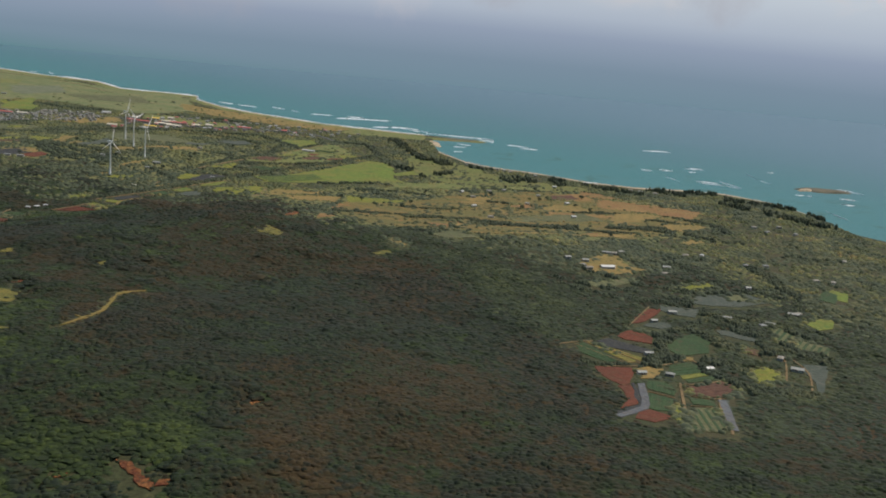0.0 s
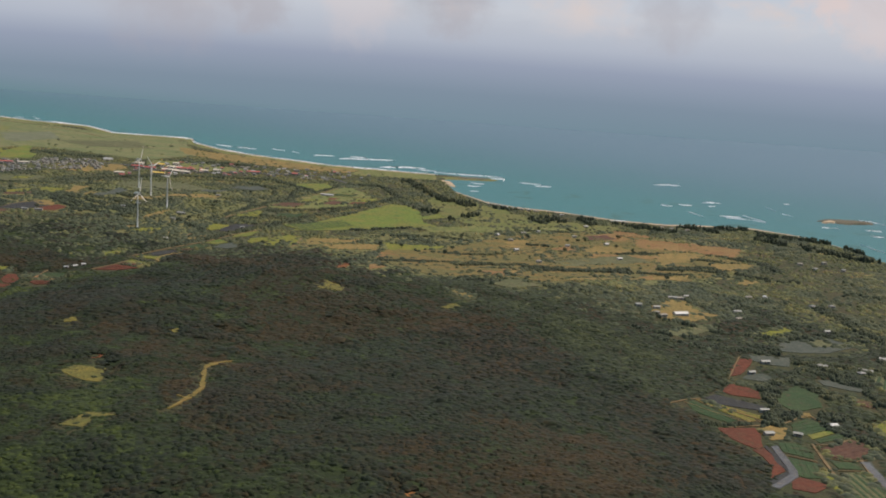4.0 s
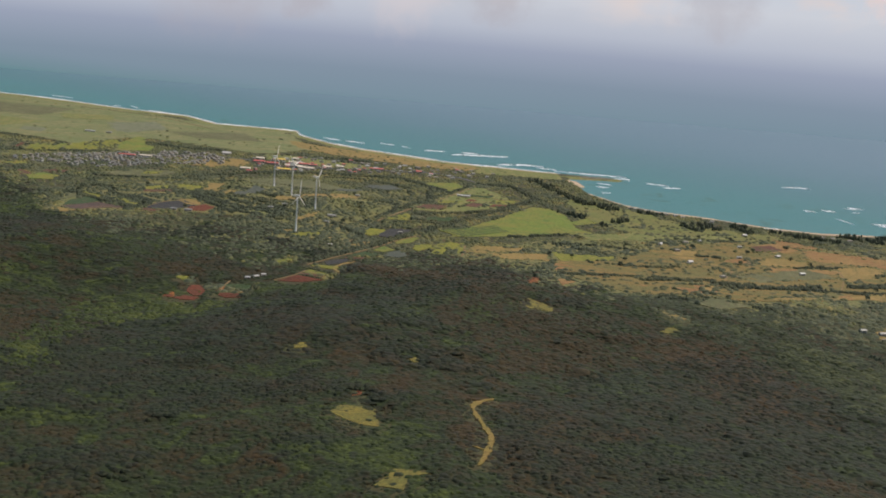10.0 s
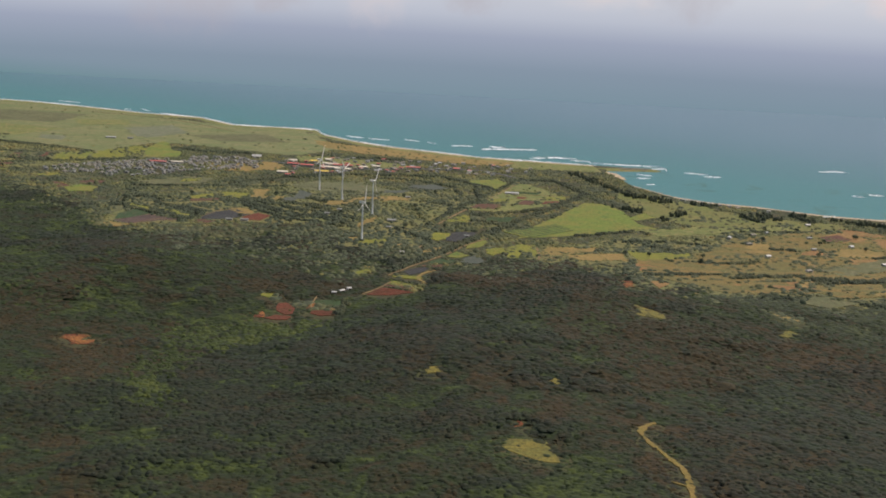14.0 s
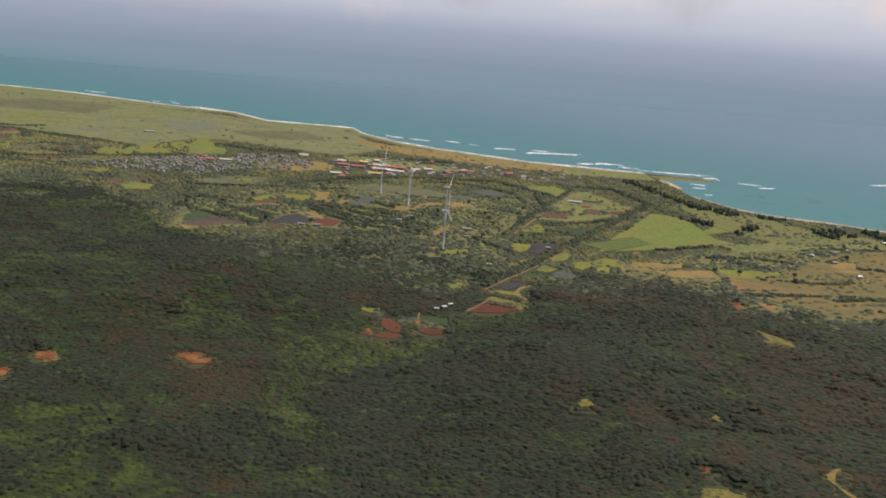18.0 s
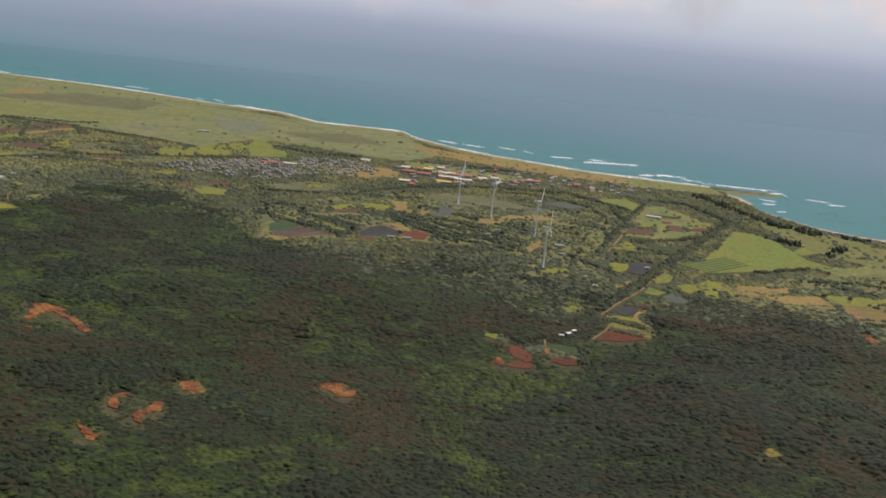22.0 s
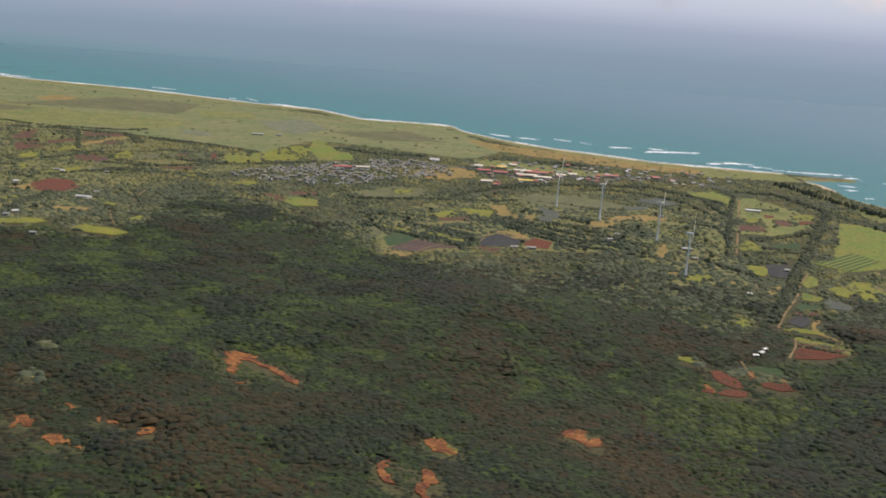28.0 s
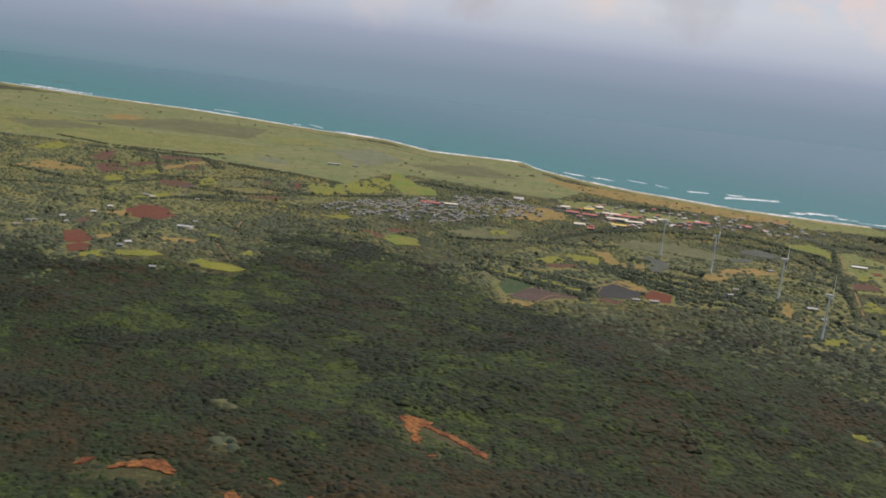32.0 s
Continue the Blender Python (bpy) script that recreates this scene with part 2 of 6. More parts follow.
MAT = {
    "floor": earth("scrubby_ground", (0.042, 0.047, 0.018), (0.055, 0.047, 0.020), (0.072, 0.068, 0.026), 0.02, 0.3),
    "far_pasture": earth("far_pasture", (0.1224, 0.1408, 0.0522), (0.1670, 0.1576, 0.0669), (0.0947, 0.1135, 0.0439), 0.007, 0.06, banded=True),
    "pasture": earth("pasture", (0.1530, 0.1520, 0.0459), (0.1142, 0.1320, 0.0374), (0.2040, 0.1600, 0.0680), 0.014, 0.15),
    "meadow": earth("mixed_farmland_grass", (0.1128, 0.1191, 0.0408), (0.1539, 0.1329, 0.0477), (0.0847, 0.0940, 0.0339), 0.008, 0.12, banded=True),
    "marsh": earth("grey_wetland", (0.135, 0.14, 0.085), (0.115, 0.125, 0.065), (0.16, 0.155, 0.11), 0.012, 0.1, banded=True),
    "rough": earth("rough_dry_grass", (0.170, 0.114, 0.034), (0.116, 0.105, 0.034), (0.085, 0.091, 0.030), 0.018, 0.2, banded=True),
    "lawn": earth("coastal_lawn", (0.118, 0.128, 0.034), (0.145, 0.132, 0.040), (0.082, 0.098, 0.030), 0.015, 0.2),
    "glade": earth("glade_grass", (0.160, 0.128, 0.027), (0.108, 0.104, 0.026), (0.062, 0.062, 0.022), 0.06, 0.3),
    "olive": earth("olive_grass", (0.11, 0.11, 0.0488), (0.085, 0.09, 0.039), (0.14, 0.12, 0.061), 0.015, 0.2),
    "green": earth("green_grass", (0.120, 0.156, 0.026), (0.155, 0.146, 0.032), (0.082, 0.126, 0.026), 0.016, 0.2),
    "lgreen": earth("yellow_green_grass", (0.165, 0.165, 0.024), (0.130, 0.138, 0.022), (0.190, 0.150, 0.034), 0.03, 0.3),
    "crop": earth("crop_green", (0.034, 0.062, 0.023), (0.045, 0.069, 0.026), (0.064, 0.060, 0.030), 0.03, 0.3),
    "path": earth("grassy_path", (0.165, 0.125, 0.030), (0.185, 0.125, 0.036), (0.095, 0.086, 0.026), 0.08, 0.4),
    "dry": earth("dry_grass", (0.235, 0.155, 0.050), (0.185, 0.136, 0.043), (0.120, 0.105, 0.035), 0.02, 0.25),
    "brown": earth("fallow_soil", (0.098, 0.046, 0.029), (0.086, 0.046, 0.029), (0.10, 0.072, 0.032), 0.015, 0.2),
    "fallow": earth("tan_fallow_grass", (0.20, 0.105, 0.040), (0.22, 0.135, 0.048), (0.14, 0.10, 0.034), 0.012, 0.2),
    "red": earth("red_soil", (0.125, 0.038, 0.019), (0.10, 0.036, 0.019), (0.085, 0.044, 0.021), 0.03, 0.3),
    "scar": earth("red_bare_earth", (0.110, 0.034, 0.014), (0.235, 0.098, 0.028), (0.055, 0.036, 0.016), 0.075, 0.3, bump=1.0),
    "dark": earth("dark_tilled_soil", (0.085, 0.055, 0.045), (0.07, 0.05, 0.04), (0.11, 0.07, 0.05), 0.03, 0.3),
    "tarp": earth("mulch_sheet", (0.038, 0.039, 0.036), (0.032, 0.032, 0.030), (0.062, 0.052, 0.04), 0.04, 0.3, 0.9),
    "net": earth("shade_net", (0.060, 0.068, 0.048), (0.048, 0.058, 0.040), (0.082, 0.084, 0.056), 0.03, 0.25, 0.8, 0.2),
    "pond": plain("pond_water", (0.06, 0.10, 0.10), 0.12, 0, 0.3, 0.05),
    "track": earth("dirt_track", (0.20, 0.135, 0.064), (0.165, 0.110, 0.052), (0.125, 0.105, 0.045), 0.05, 0.4),
    "driveway": earth("old_asphalt", (0.11, 0.115, 0.12), (0.085, 0.085, 0.085), (0.14, 0.12, 0.10), 0.05, 0.4, 0.85),
    "sand": earth("beach_sand", (0.50, 0.38, 0.24), (0.42, 0.31, 0.20), (0.30, 0.22, 0.15), 0.03, 0.3),
    "reef": earth("lava_reef", (0.10, 0.085, 0.06), (0.15, 0.13, 0.08), (0.07, 0.06, 0.05), 0.05, 0.3),
    "foam": earth("surf_foam", (0.92, 0.91, 0.90), (0.86, 0.86, 0.86), (0.66, 0.72, 0.72), 0.05, 0.25, 0.8),
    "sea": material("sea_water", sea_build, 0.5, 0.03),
    # hill woods: cloud shade over the near hills is included in these dark tones
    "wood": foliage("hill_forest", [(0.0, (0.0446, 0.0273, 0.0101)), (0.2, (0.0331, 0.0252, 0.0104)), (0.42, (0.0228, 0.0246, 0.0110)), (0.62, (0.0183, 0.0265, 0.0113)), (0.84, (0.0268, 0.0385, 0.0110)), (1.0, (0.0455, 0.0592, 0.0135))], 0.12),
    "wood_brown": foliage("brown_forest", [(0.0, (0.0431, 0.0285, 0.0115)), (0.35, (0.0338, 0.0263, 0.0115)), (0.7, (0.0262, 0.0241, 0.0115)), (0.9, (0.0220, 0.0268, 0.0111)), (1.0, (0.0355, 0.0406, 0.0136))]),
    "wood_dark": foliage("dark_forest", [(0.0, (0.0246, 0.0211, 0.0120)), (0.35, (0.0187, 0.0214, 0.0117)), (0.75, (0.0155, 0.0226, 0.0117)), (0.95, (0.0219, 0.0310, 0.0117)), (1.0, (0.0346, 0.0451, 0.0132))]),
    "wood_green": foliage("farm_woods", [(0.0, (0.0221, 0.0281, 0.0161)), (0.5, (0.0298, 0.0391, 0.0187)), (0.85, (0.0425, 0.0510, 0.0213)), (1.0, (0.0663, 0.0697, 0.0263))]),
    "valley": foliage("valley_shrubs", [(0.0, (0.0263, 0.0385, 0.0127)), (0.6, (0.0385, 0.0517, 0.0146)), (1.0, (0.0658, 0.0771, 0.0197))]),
    # plain growth: sunlight and bluish haze are mixed into these lighter tones
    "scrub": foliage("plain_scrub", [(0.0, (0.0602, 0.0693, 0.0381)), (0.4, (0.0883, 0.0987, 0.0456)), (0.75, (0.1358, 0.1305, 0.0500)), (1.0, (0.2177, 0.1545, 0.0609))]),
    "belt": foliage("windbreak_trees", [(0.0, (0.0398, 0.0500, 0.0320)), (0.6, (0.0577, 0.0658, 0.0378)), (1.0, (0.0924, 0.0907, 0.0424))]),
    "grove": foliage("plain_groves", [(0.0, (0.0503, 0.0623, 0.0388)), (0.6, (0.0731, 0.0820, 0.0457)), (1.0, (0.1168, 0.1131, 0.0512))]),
    "bark": plain("bark", (0.12, 0.09, 0.06), 0.9, 0, 0.4, 2.0),
    "white": plain("white_paint", (0.46, 0.44, 0.40), 0.45, 0, 0.12),
    "cream": plain("cream_roof", (0.72, 0.62, 0.46), 0.5, 0, 0.2),
    "yellow": plain("yellow_roof", (0.72, 0.48, 0.08), 0.5, 0, 0.2),
    "roof_red": plain("red_roof", (0.50, 0.12, 0.09), 0.6, 0, 0.25),
    "grey": plain("grey_roof", (0.19, 0.185, 0.165), 0.6, 0, 0.3),
    "blue": plain("slate_roof", (0.19, 0.185, 0.165), 0.6, 0, 0.3),
    "tan": plain("tan_roof", (0.25, 0.215, 0.16), 0.65, 0, 0.3),
    "pale": plain("pale_metal_roof", (0.25, 0.245, 0.21), 0.55, 0, 0.3),
    "wall": plain("painted_wall", (0.36, 0.33, 0.27), 0.7, 0, 0.25),
    "glass": plain("dark_window", (0.03, 0.035, 0.04), 0.15, 0, 0.2),
    "door": plain("brown_door", (0.16, 0.10, 0.06), 0.6, 0, 0.3),
    "steel": plain("turbine_paint", (0.76, 0.70, 0.62), 0.5, 0, 0.08),
}

# ---- the lie of the land ----
HILLS = [(-1300, 1050, 420, 78), (-240, 780, 300, 50), (-890, 1520, 170, 31), (-260, 1420, 230, 29), (-1500, 1750, 330, 35), (-440, 1180, 170, 25), (-720, 800, 260, 36), (-640, 2060, 300, 12), (130, 1500, 190, 19), (-690, 1320, 130, -10), (230, 1000, 190, -2), (300, 250, 420, 72)]
COAST_X = (-6000, -2900, -2509, -2167, -1779, -1391, -1190, -1056, -790, -760, -658, -546, -306, -117, -10, 5, 10, 44, 82, 149, 254, 358, 462, 563, 664, 754, 801, 815, 1000, 1400, 2500, 9000)
COAST_Y = (5600, 4400, 4120, 3990, 3895, 3700, 3640, 3470, 3440, 3320, 3182, 3085, 2955, 2915, 2890, 2740, 2600, 2525, 2440, 2385, 2347, 2283, 2262, 2285, 2285, 2215, 2080, 1920, 1700, 1300, 700, -3000)


def land(x, y):
    """Height of the ground above the sea, for arrays or numbers."""
    x, y = np.asarray(x, float), np.asarray(y, float)
    z = 3.0 + sum(a * np.exp(-((x - hx) ** 2 + (y - hy) ** 2) / r ** 2) for hx, hy, r, a in HILLS)
    rough = np.clip((z - 12) / 30, 0, 1)
    z = z + rough * (4.6 * np.sin(x / 75 + 1.3 * np.sin(y / 110)) * np.sin(y / 95 + x / 190) + 1.8 * np.sin(x / 31 - y / 43))
    off = np.interp(x, COAST_X, COAST_Y) - y
    shore = np.where(off > 0, np.minimum(z, 0.25 + 0.03 * off), np.maximum(0.25 + 0.04 * off, -9))
    cape = 2.4 - (np.hypot(np.clip(np.abs(x - 50) - 80, 0, None), y - 2862) / np.clip(32 - 0.12 * x, 12, 40)) ** 2
    islet = 2.6 - 3.4 * np.hypot((x - 960) / 62, (y - 2478) / 34) ** 2
    return np.maximum(np.maximum(shore, np.maximum(cape, -9)), islet)


def ground_at(x, y):
    return float(land(x, y))


def finish(name, verts, faces, mat, parent=None, smooth=False):
    me = bpy.data.meshes.new(name)
    me.from_pydata(verts, [], faces)
    me.materials.append(mat)
    if smooth:
        me.polygons.foreach_set("use_smooth", [True] * len(me.polygons))
    me.update()
    ob = new(name, me)
    ob.parent = parent
    return ob


def part(name, bm, mat, parent=None, label="", smooth=False):
    """Links a bmesh as one mesh object under a thing or a part."""
    me = bpy.data.meshes.new(name)
    bmesh.ops.recalc_face_normals(bm, faces=bm.faces)
    bm.to_mesh(me)
    bm.free()
    me.materials.append(mat)
    if smooth:
        me.polygons.foreach_set("use_smooth", [True] * len(me.polygons))
    ob = new(name, me)
    ob.parent = parent
    return tagged(ob, label)


def build_ground():
    xs = np.r_[np.linspace(-9000, -3700, 12)[:-1], np.arange(-3700, 2300, 17), np.linspace(2300, 9000, 12)]
    ys = np.r_[np.linspace(-5000, 300, 20)[:-1], np.arange(300, 4700, 17), np.linspace(4700, 7000, 8)]
    gx, gy = np.meshgrid(xs, ys)
    gz = land(gx, gy)
    w, h = len(xs), len(ys)
    i = (np.arange(h - 1)[:, None] * w + np.arange(w - 1)).ravel()
    faces = np.c_[i, i + 1, i + 1 + w, i + w].tolist()
    ob = finish("ground", np.c_[gx.ravel(), gy.ravel(), gz.ravel()].tolist(), faces, MAT["floor"], smooth=True)
    tagged(ob, "dark olive hill and coastal plain soil under scrub", "ground", kind="structure")


build_ground()
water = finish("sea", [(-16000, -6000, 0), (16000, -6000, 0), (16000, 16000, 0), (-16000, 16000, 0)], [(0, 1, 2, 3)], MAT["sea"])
tagged(water, "teal shallow sea with blue-grey haze in its colour offshore", "sea", kind="structure")

# ---- fields, roads and bare earth ----
CLEAR = []       # plan outlines that no tree stands in
THIN = []        # grassland where bushes are few
SAY = {
    "far_pasture": ("pale green and tan coastal grassland with faint plots", "grassland"), "pasture": ("tan-green grazing meadow beside tree belts", "meadow"),
    "meadow": ("patchy olive farmland grass between plots and hedges", "farmland"),
    "marsh": ("grey-brown wetland flat in coastal grass", "wetland"),
    "lawn": ("open yellow-green lawn between coastal trees", "lawn"), "rough": ("tan and olive rough grassland dotted with bushes", "grassland"), "glade": ("olive-yellow grassy glade in dark forest", "glade"),
    "olive": ("olive rough grass field between hedges", "field"), "green": ("bright green grass field with mown lines", "field"),
    "lgreen": ("yellow-green grassy clearing among dark scrub", "clearing"), "crop": ("dark green vegetable plot in rows", "crop field"),
    "dry": ("dry straw-coloured grass patch on the plain", "dry grass"), "brown": ("brown fallow field with bare soil", "field"), "fallow": ("wide tan-brown fallow grass field on the plain", "field"),
    "red": ("ploughed rust-red soil field beside hedges", "field"), "scar": ("bare rust-red erosion scar on the wooded slope", "bare earth"),
    "dark": ("dark tilled soil field ready for planting", "field"), "tarp": ("black plastic mulch sheet over a plot", "crop cover"),
    "net": ("grey shade netting stretched over crops", "crop cover"), "pond": ("still grey-green farm pond", "pond"),
}
LIFT = [0.3]


def inside(x, y, poly):
    x, y = np.asarray(x, float), np.asarray(y, float)
    hit = np.zeros(x.shape, bool)
    for (ax, ay), (bx, by) in zip(poly, poly[1:] + poly[:1]):
        cross = (ay > y) != (by > y)
        with np.errstate(divide="ignore", invalid="ignore"):
            hit ^= cross & (x < (bx - ax) * (y - ay) / (by - ay) + ax)
    return hit


def ragged(poly, amount, step=14.0):
    """The outline cut into short pieces that wander a little."""
    out = []
    for (ax, ay), (bx, by) in zip(poly, poly[1:] + poly[:1]):
        n = max(1, int(math.hypot(bx - ax, by - ay) / step))
        for k in range(n):
            x, y = ax + (bx - ax) * k / n, ay + (by - ay) * k / n
            v = noise.noise_vector((x * 0.045, y * 0.045, 3.0)) * amount
            if amount > 8.5 and step < 6:
                v += noise.noise_vector((x * 0.22, y * 0.22, 8.0)) * 5.0
            out.append((x + v.x, y + v.y))
    return out


def drape(name, outline, mat, lift, cell=22.0, parent=None):
    """A sheet that follows the ground inside an outline, with a shallow edge all round."""
    bm = bmesh.new()
    face = bm.faces.new([bm.verts.new((x, y, 0)) for x, y in outline])
    xs, ys = [p[0] for p in outline], [p[1] for p in outline]
    cell = max(cell, (max(xs) - min(xs)) / 40, (max(ys) - min(ys)) / 40)
    for axis, lo, hi in ((0, min(xs), max(xs)), (1, min(ys), max(ys))):
        for k in range(math.ceil(lo / cell), math.floor(hi / cell) + 1):
            at, way = [0, 0, 0], [0, 0, 0]
            at[axis], way[axis] = k * cell, 1
            bmesh.ops.bisect_plane(bm, geom=bm.verts[:] + bm.edges[:] + bm.faces[:], plane_co=at, plane_no=way, dist=0.01)
    bmesh.ops.triangulate(bm, faces=bm.faces[:])
    rim = [e for e in bm.edges if len(e.link_faces) == 1]
    down = bmesh.ops.extrude_edge_only(bm, edges=rim)["geom"]
    low = {v for v in down if isinstance(v, bmesh.types.BMVert)}
    for v in bm.verts:
        v.co.z = ground_at(v.co.x, v.co.y) + (lift - 1.2 if v in low else lift)
    me = bpy.data.meshes.new(name)
    bmesh.ops.recalc_face_normals(bm, faces=bm.faces)
    bm.to_mesh(me)
    bm.free()
    me.materials.append(mat)
    ob = new(name, me)
    ob.parent = parent
    return ob


ROWED = {"crop": "crop", "brown": "brown", "red": "red", "lgreen": "crop", "dry": "lgreen", "olive": "crop"}


EDGES = []


def field(kind, poly, rows=0):
    label, category = SAY[kind]
    LIFT[0] += 0.0018
    loose = {"scar": 9.0, "dry": 13.0, "lgreen": 11.0, "rough": 20.0, "lawn": 14.0, "glade": 11.0, "far_pasture": 26.0, "meadow": 22.0, "pasture": 12.0, "olive": 12.0, "brown": 7.0, "fallow": 14.0, "marsh": 22.0}.get(kind, 2.5)
    area = abs(sum(ax * by - bx * ay for (ax, ay), (bx, by) in zip(poly, poly[1:] + poly[:1]))) / 2
    line = ragged(poly, min(loose, 0.11 * math.sqrt(area)) if kind != "scar" else loose, 2.5 if kind == "scar" else 6.0)
    wide = kind in ("far_pasture", "meadow", "rough", "lawn")
    ob = drape(category.replace(" ", "_"), line, MAT[kind], LIFT[0], 40.0 if wide else 22.0)
    tagged(ob, label, category, kind="structure" if wide else "")
    if kind in ("dry", "olive", "pasture", "fallow", "brown", "lgreen", "marsh"):
        EDGES.extend(line)
    if kind in ("far_pasture", "pasture", "dry", "brown", "fallow", "meadow", "scar", "lgreen", "marsh", "rough", "glade", "lawn"):
        THIN.append((line, {"meadow": 0.8, "far_pasture": 0.015, "scar": 0.14, "brown": 0.03, "lgreen": 0.14, "rough": 0.24, "lawn": 0.22, "glade": 0.2}.get(kind, 0.08)))
    else:
        CLEAR.append(line)
    if rows:
        (ax, ay), (bx, by) = max(zip(poly, poly[1:] + poly[:1]), key=lambda e: math.hypot(e[0][0] - e[1][0], e[0][1] - e[1][1]))
        ux, uy = (bx - ax) / math.hypot(bx - ax, by - ay), (by - ay) / math.hypot(bx - ax, by - ay)
        across = [(-uy * (x - ax) + ux * (y - ay)) for x, y in poly]
        v = min(across) + rows * 0.6
        while v < max(across) - 1.5:
            us = np.arange(-400, 400, 3.0)
            on = us[inside(ax + ux * us - uy * v, ay + uy * us + ux * v, poly)]
            if len(on) > 4:
                ridge(ob, ax - uy * v, ay + ux * v, ux, uy, on[0] + 2, on[-1] - 2, rows * 0.27, MAT[ROWED.get(kind, "crop")], LIFT[0])
            v += rows
    return ob


def ridge(parent, ox, oy, ux, uy, a, b, half, mat, lift):
    """One row of plants: a low rounded bank along the ground."""
    verts, faces = [], []
    n = max(2, int((b - a) / 14))
    for k in range(n + 1):
        u = a + (b - a) * k / n
        x, y = ox + ux * u, oy + uy * u
        z = ground_at(x, y) + lift
        for s, h in ((-1, -0.2), (-0.6, 0.32), (0.6, 0.32), (1, -0.2)):
            verts.append((x - uy * half * s, y + ux * half * s, z + h))
        if k:
            i = 4 * k
            faces += [(i - 4 + j, i - 3 + j, i + 1 + j, i + j) for j in range(3)]
    finish("planted_ridge", verts, faces, mat, parent)


def ribbon(name, width, line, mat, lift):
    pts = [Vector((*p, 0)) for p in line]
    fine = []
    for i in range(len(pts) - 1):
        p0, p1, p2, p3 = pts[max(i - 1, 0)], pts[i], pts[i + 1], pts[min(i + 2, len(pts) - 1)]
        n = max(2, int((p2 - p1).length / (2 if name in ("erosion_scar", "dirt_path") else 12)))
        for k in range(n + (i == len(pts) - 2)):
            t = k / n
            fine.append(0.5 * (2 * p1 + (p2 - p0) * t + (2 * p0 - 5 * p1 + 4 * p2 - p3) * t * t + (3 * p1 - p0 - 3 * p2 + p3) * t ** 3))
    verts, faces, left, right = [], [], [], []
    for i, p in enumerate(fine):
        d = (fine[min(i + 1, len(fine) - 1)] - fine[max(i - 1, 0)]).normalized()
        torn = name in ("erosion_scar", "dirt_path")
        half = width * 0.5 * (1 + (0.5 if torn else 0.3) * noise.noise(p * 0.05))
        if torn:
            half *= min(1.0, 0.15 + 0.85 * min((p - fine[0]).length, (p - fine[-1]).length) / (width * 1.1))
        for s, h in ((-1.1, -0.6), (-1, 0), (1, 0), (1.1, -0.6)):
            q = half * s * (1 + (0.9 * noise.noise(p * 0.16 + Vector((0, 0, 9.0 * (s > 0)))) if torn else 0))
            x, y = p.x - d.y * q, p.y + d.x * q
            verts.append((x, y, ground_at(x, y) + lift + h))
        left.append((p.x - d.y * half * 1.5, p.y + d.x * half * 1.5))
        right.append((p.x + d.y * half * 1.5, p.y - d.x * half * 1.5))
        if i:
            k = 4 * i
            faces += [(k - 4 + j, k - 3 + j, k + 1 + j, k + j) for j in range(3)]
    if name in ("erosion_scar", "dirt_path"):
        THIN.append((left + right[::-1], 0.14))
    else:
        CLEAR.append(left + right[::-1])
    return finish(name, verts, faces, mat)


def track(width, line):
    tagged(ribbon("dirt_track", width * 0.62, line, MAT["track"], 0.85), "pale tan dirt farm track between plots", "track", kind="structure")


def driveway(width, line):
    tagged(ribbon("paved_road", width, line, MAT["driveway"], 0.9), "weathered grey paved road", "road", kind="structure")


def scar_line(width, line):
    tagged(ribbon("erosion_scar", width, line, MAT["scar"], 0.8), "bare rust-orange erosion scar on the wooded slope", "bare earth")


def path(width, line):
    tagged(ribbon("dirt_path", width * 0.55, line, MAT["path"], 0.8), "winding olive-yellow grassy path through dark forest", "path", kind="structure")


field("meadow", [(-1904, 2840), (-1761, 2871), (-1570, 2846), (-1380, 2760), (-1237, 2663), (-1100, 2892), (-1041, 2832), (-1076, 2648), (-1225, 2522), (-1300, 2393), (-1395, 2385), (-1397, 2086), (-1412, 1900), (-1451, 1765)])
field("meadow", [(-1030, 2035), (-895, 2240), (-759, 2346), (-534, 2332), (-360, 2332), (-485, 1781), (-593, 1765), (-605, 1890), (-721, 1903), (-854, 1880), (-967, 1851)])
field("meadow", [(-325, 1755), (-221, 1869), (-38, 2011), (251, 2108), (577, 2045), (422, 1699), (118, 1484), (-32, 1496), (-186, 1489), (-256, 1668)])
field("meadow", [(-2032, 2884), (-1907, 2886), (-1747, 2903), (-1591, 2441), (-1489, 2310), (-1433, 1940), (-1461, 1724), (-1528, 1693), (-1555, 1665)])
field("far_pasture", [(-2507, 3845), (-2257, 3942), (-1758, 3821), (-1381, 3631), (-1053, 3415), (-922, 3397), (-784, 3383), (-764, 3237), (-688, 2957), (-790, 2805), (-909, 2851), (-992, 2900), (-1104, 2934), (-1157, 2920), (-1240, 2679), (-1288, 2739), (-1387, 2789), (-1497, 2818), (-1578, 2876), (-1677, 2896), (-1768, 2892), (-1859, 2921), (-2077, 2934)])
field("pasture", [(-2060, 2955), (-1980, 2984), (-1787, 2909), (-1673, 2970), (-1655, 3133), (-2261, 3468)])
field("dry", [(-774, 3151), (-665, 3080), (-541, 3009), (-435, 2950), (-320, 2892), (-225, 2880), (-261, 2790), (-341, 2789), (-505, 2850), (-635, 2918), (-728, 3004)])
field("pasture", [(-230, 2859), (-55, 2847), (156, 2863), (119, 2815), (14, 2770), (-125, 2751), (-255, 2761)])
field("dry", [(-915, 2575), (-892, 2648), (-830, 2674), (-782, 2627), (-784, 2548), (-855, 2498), (-901, 2504)])
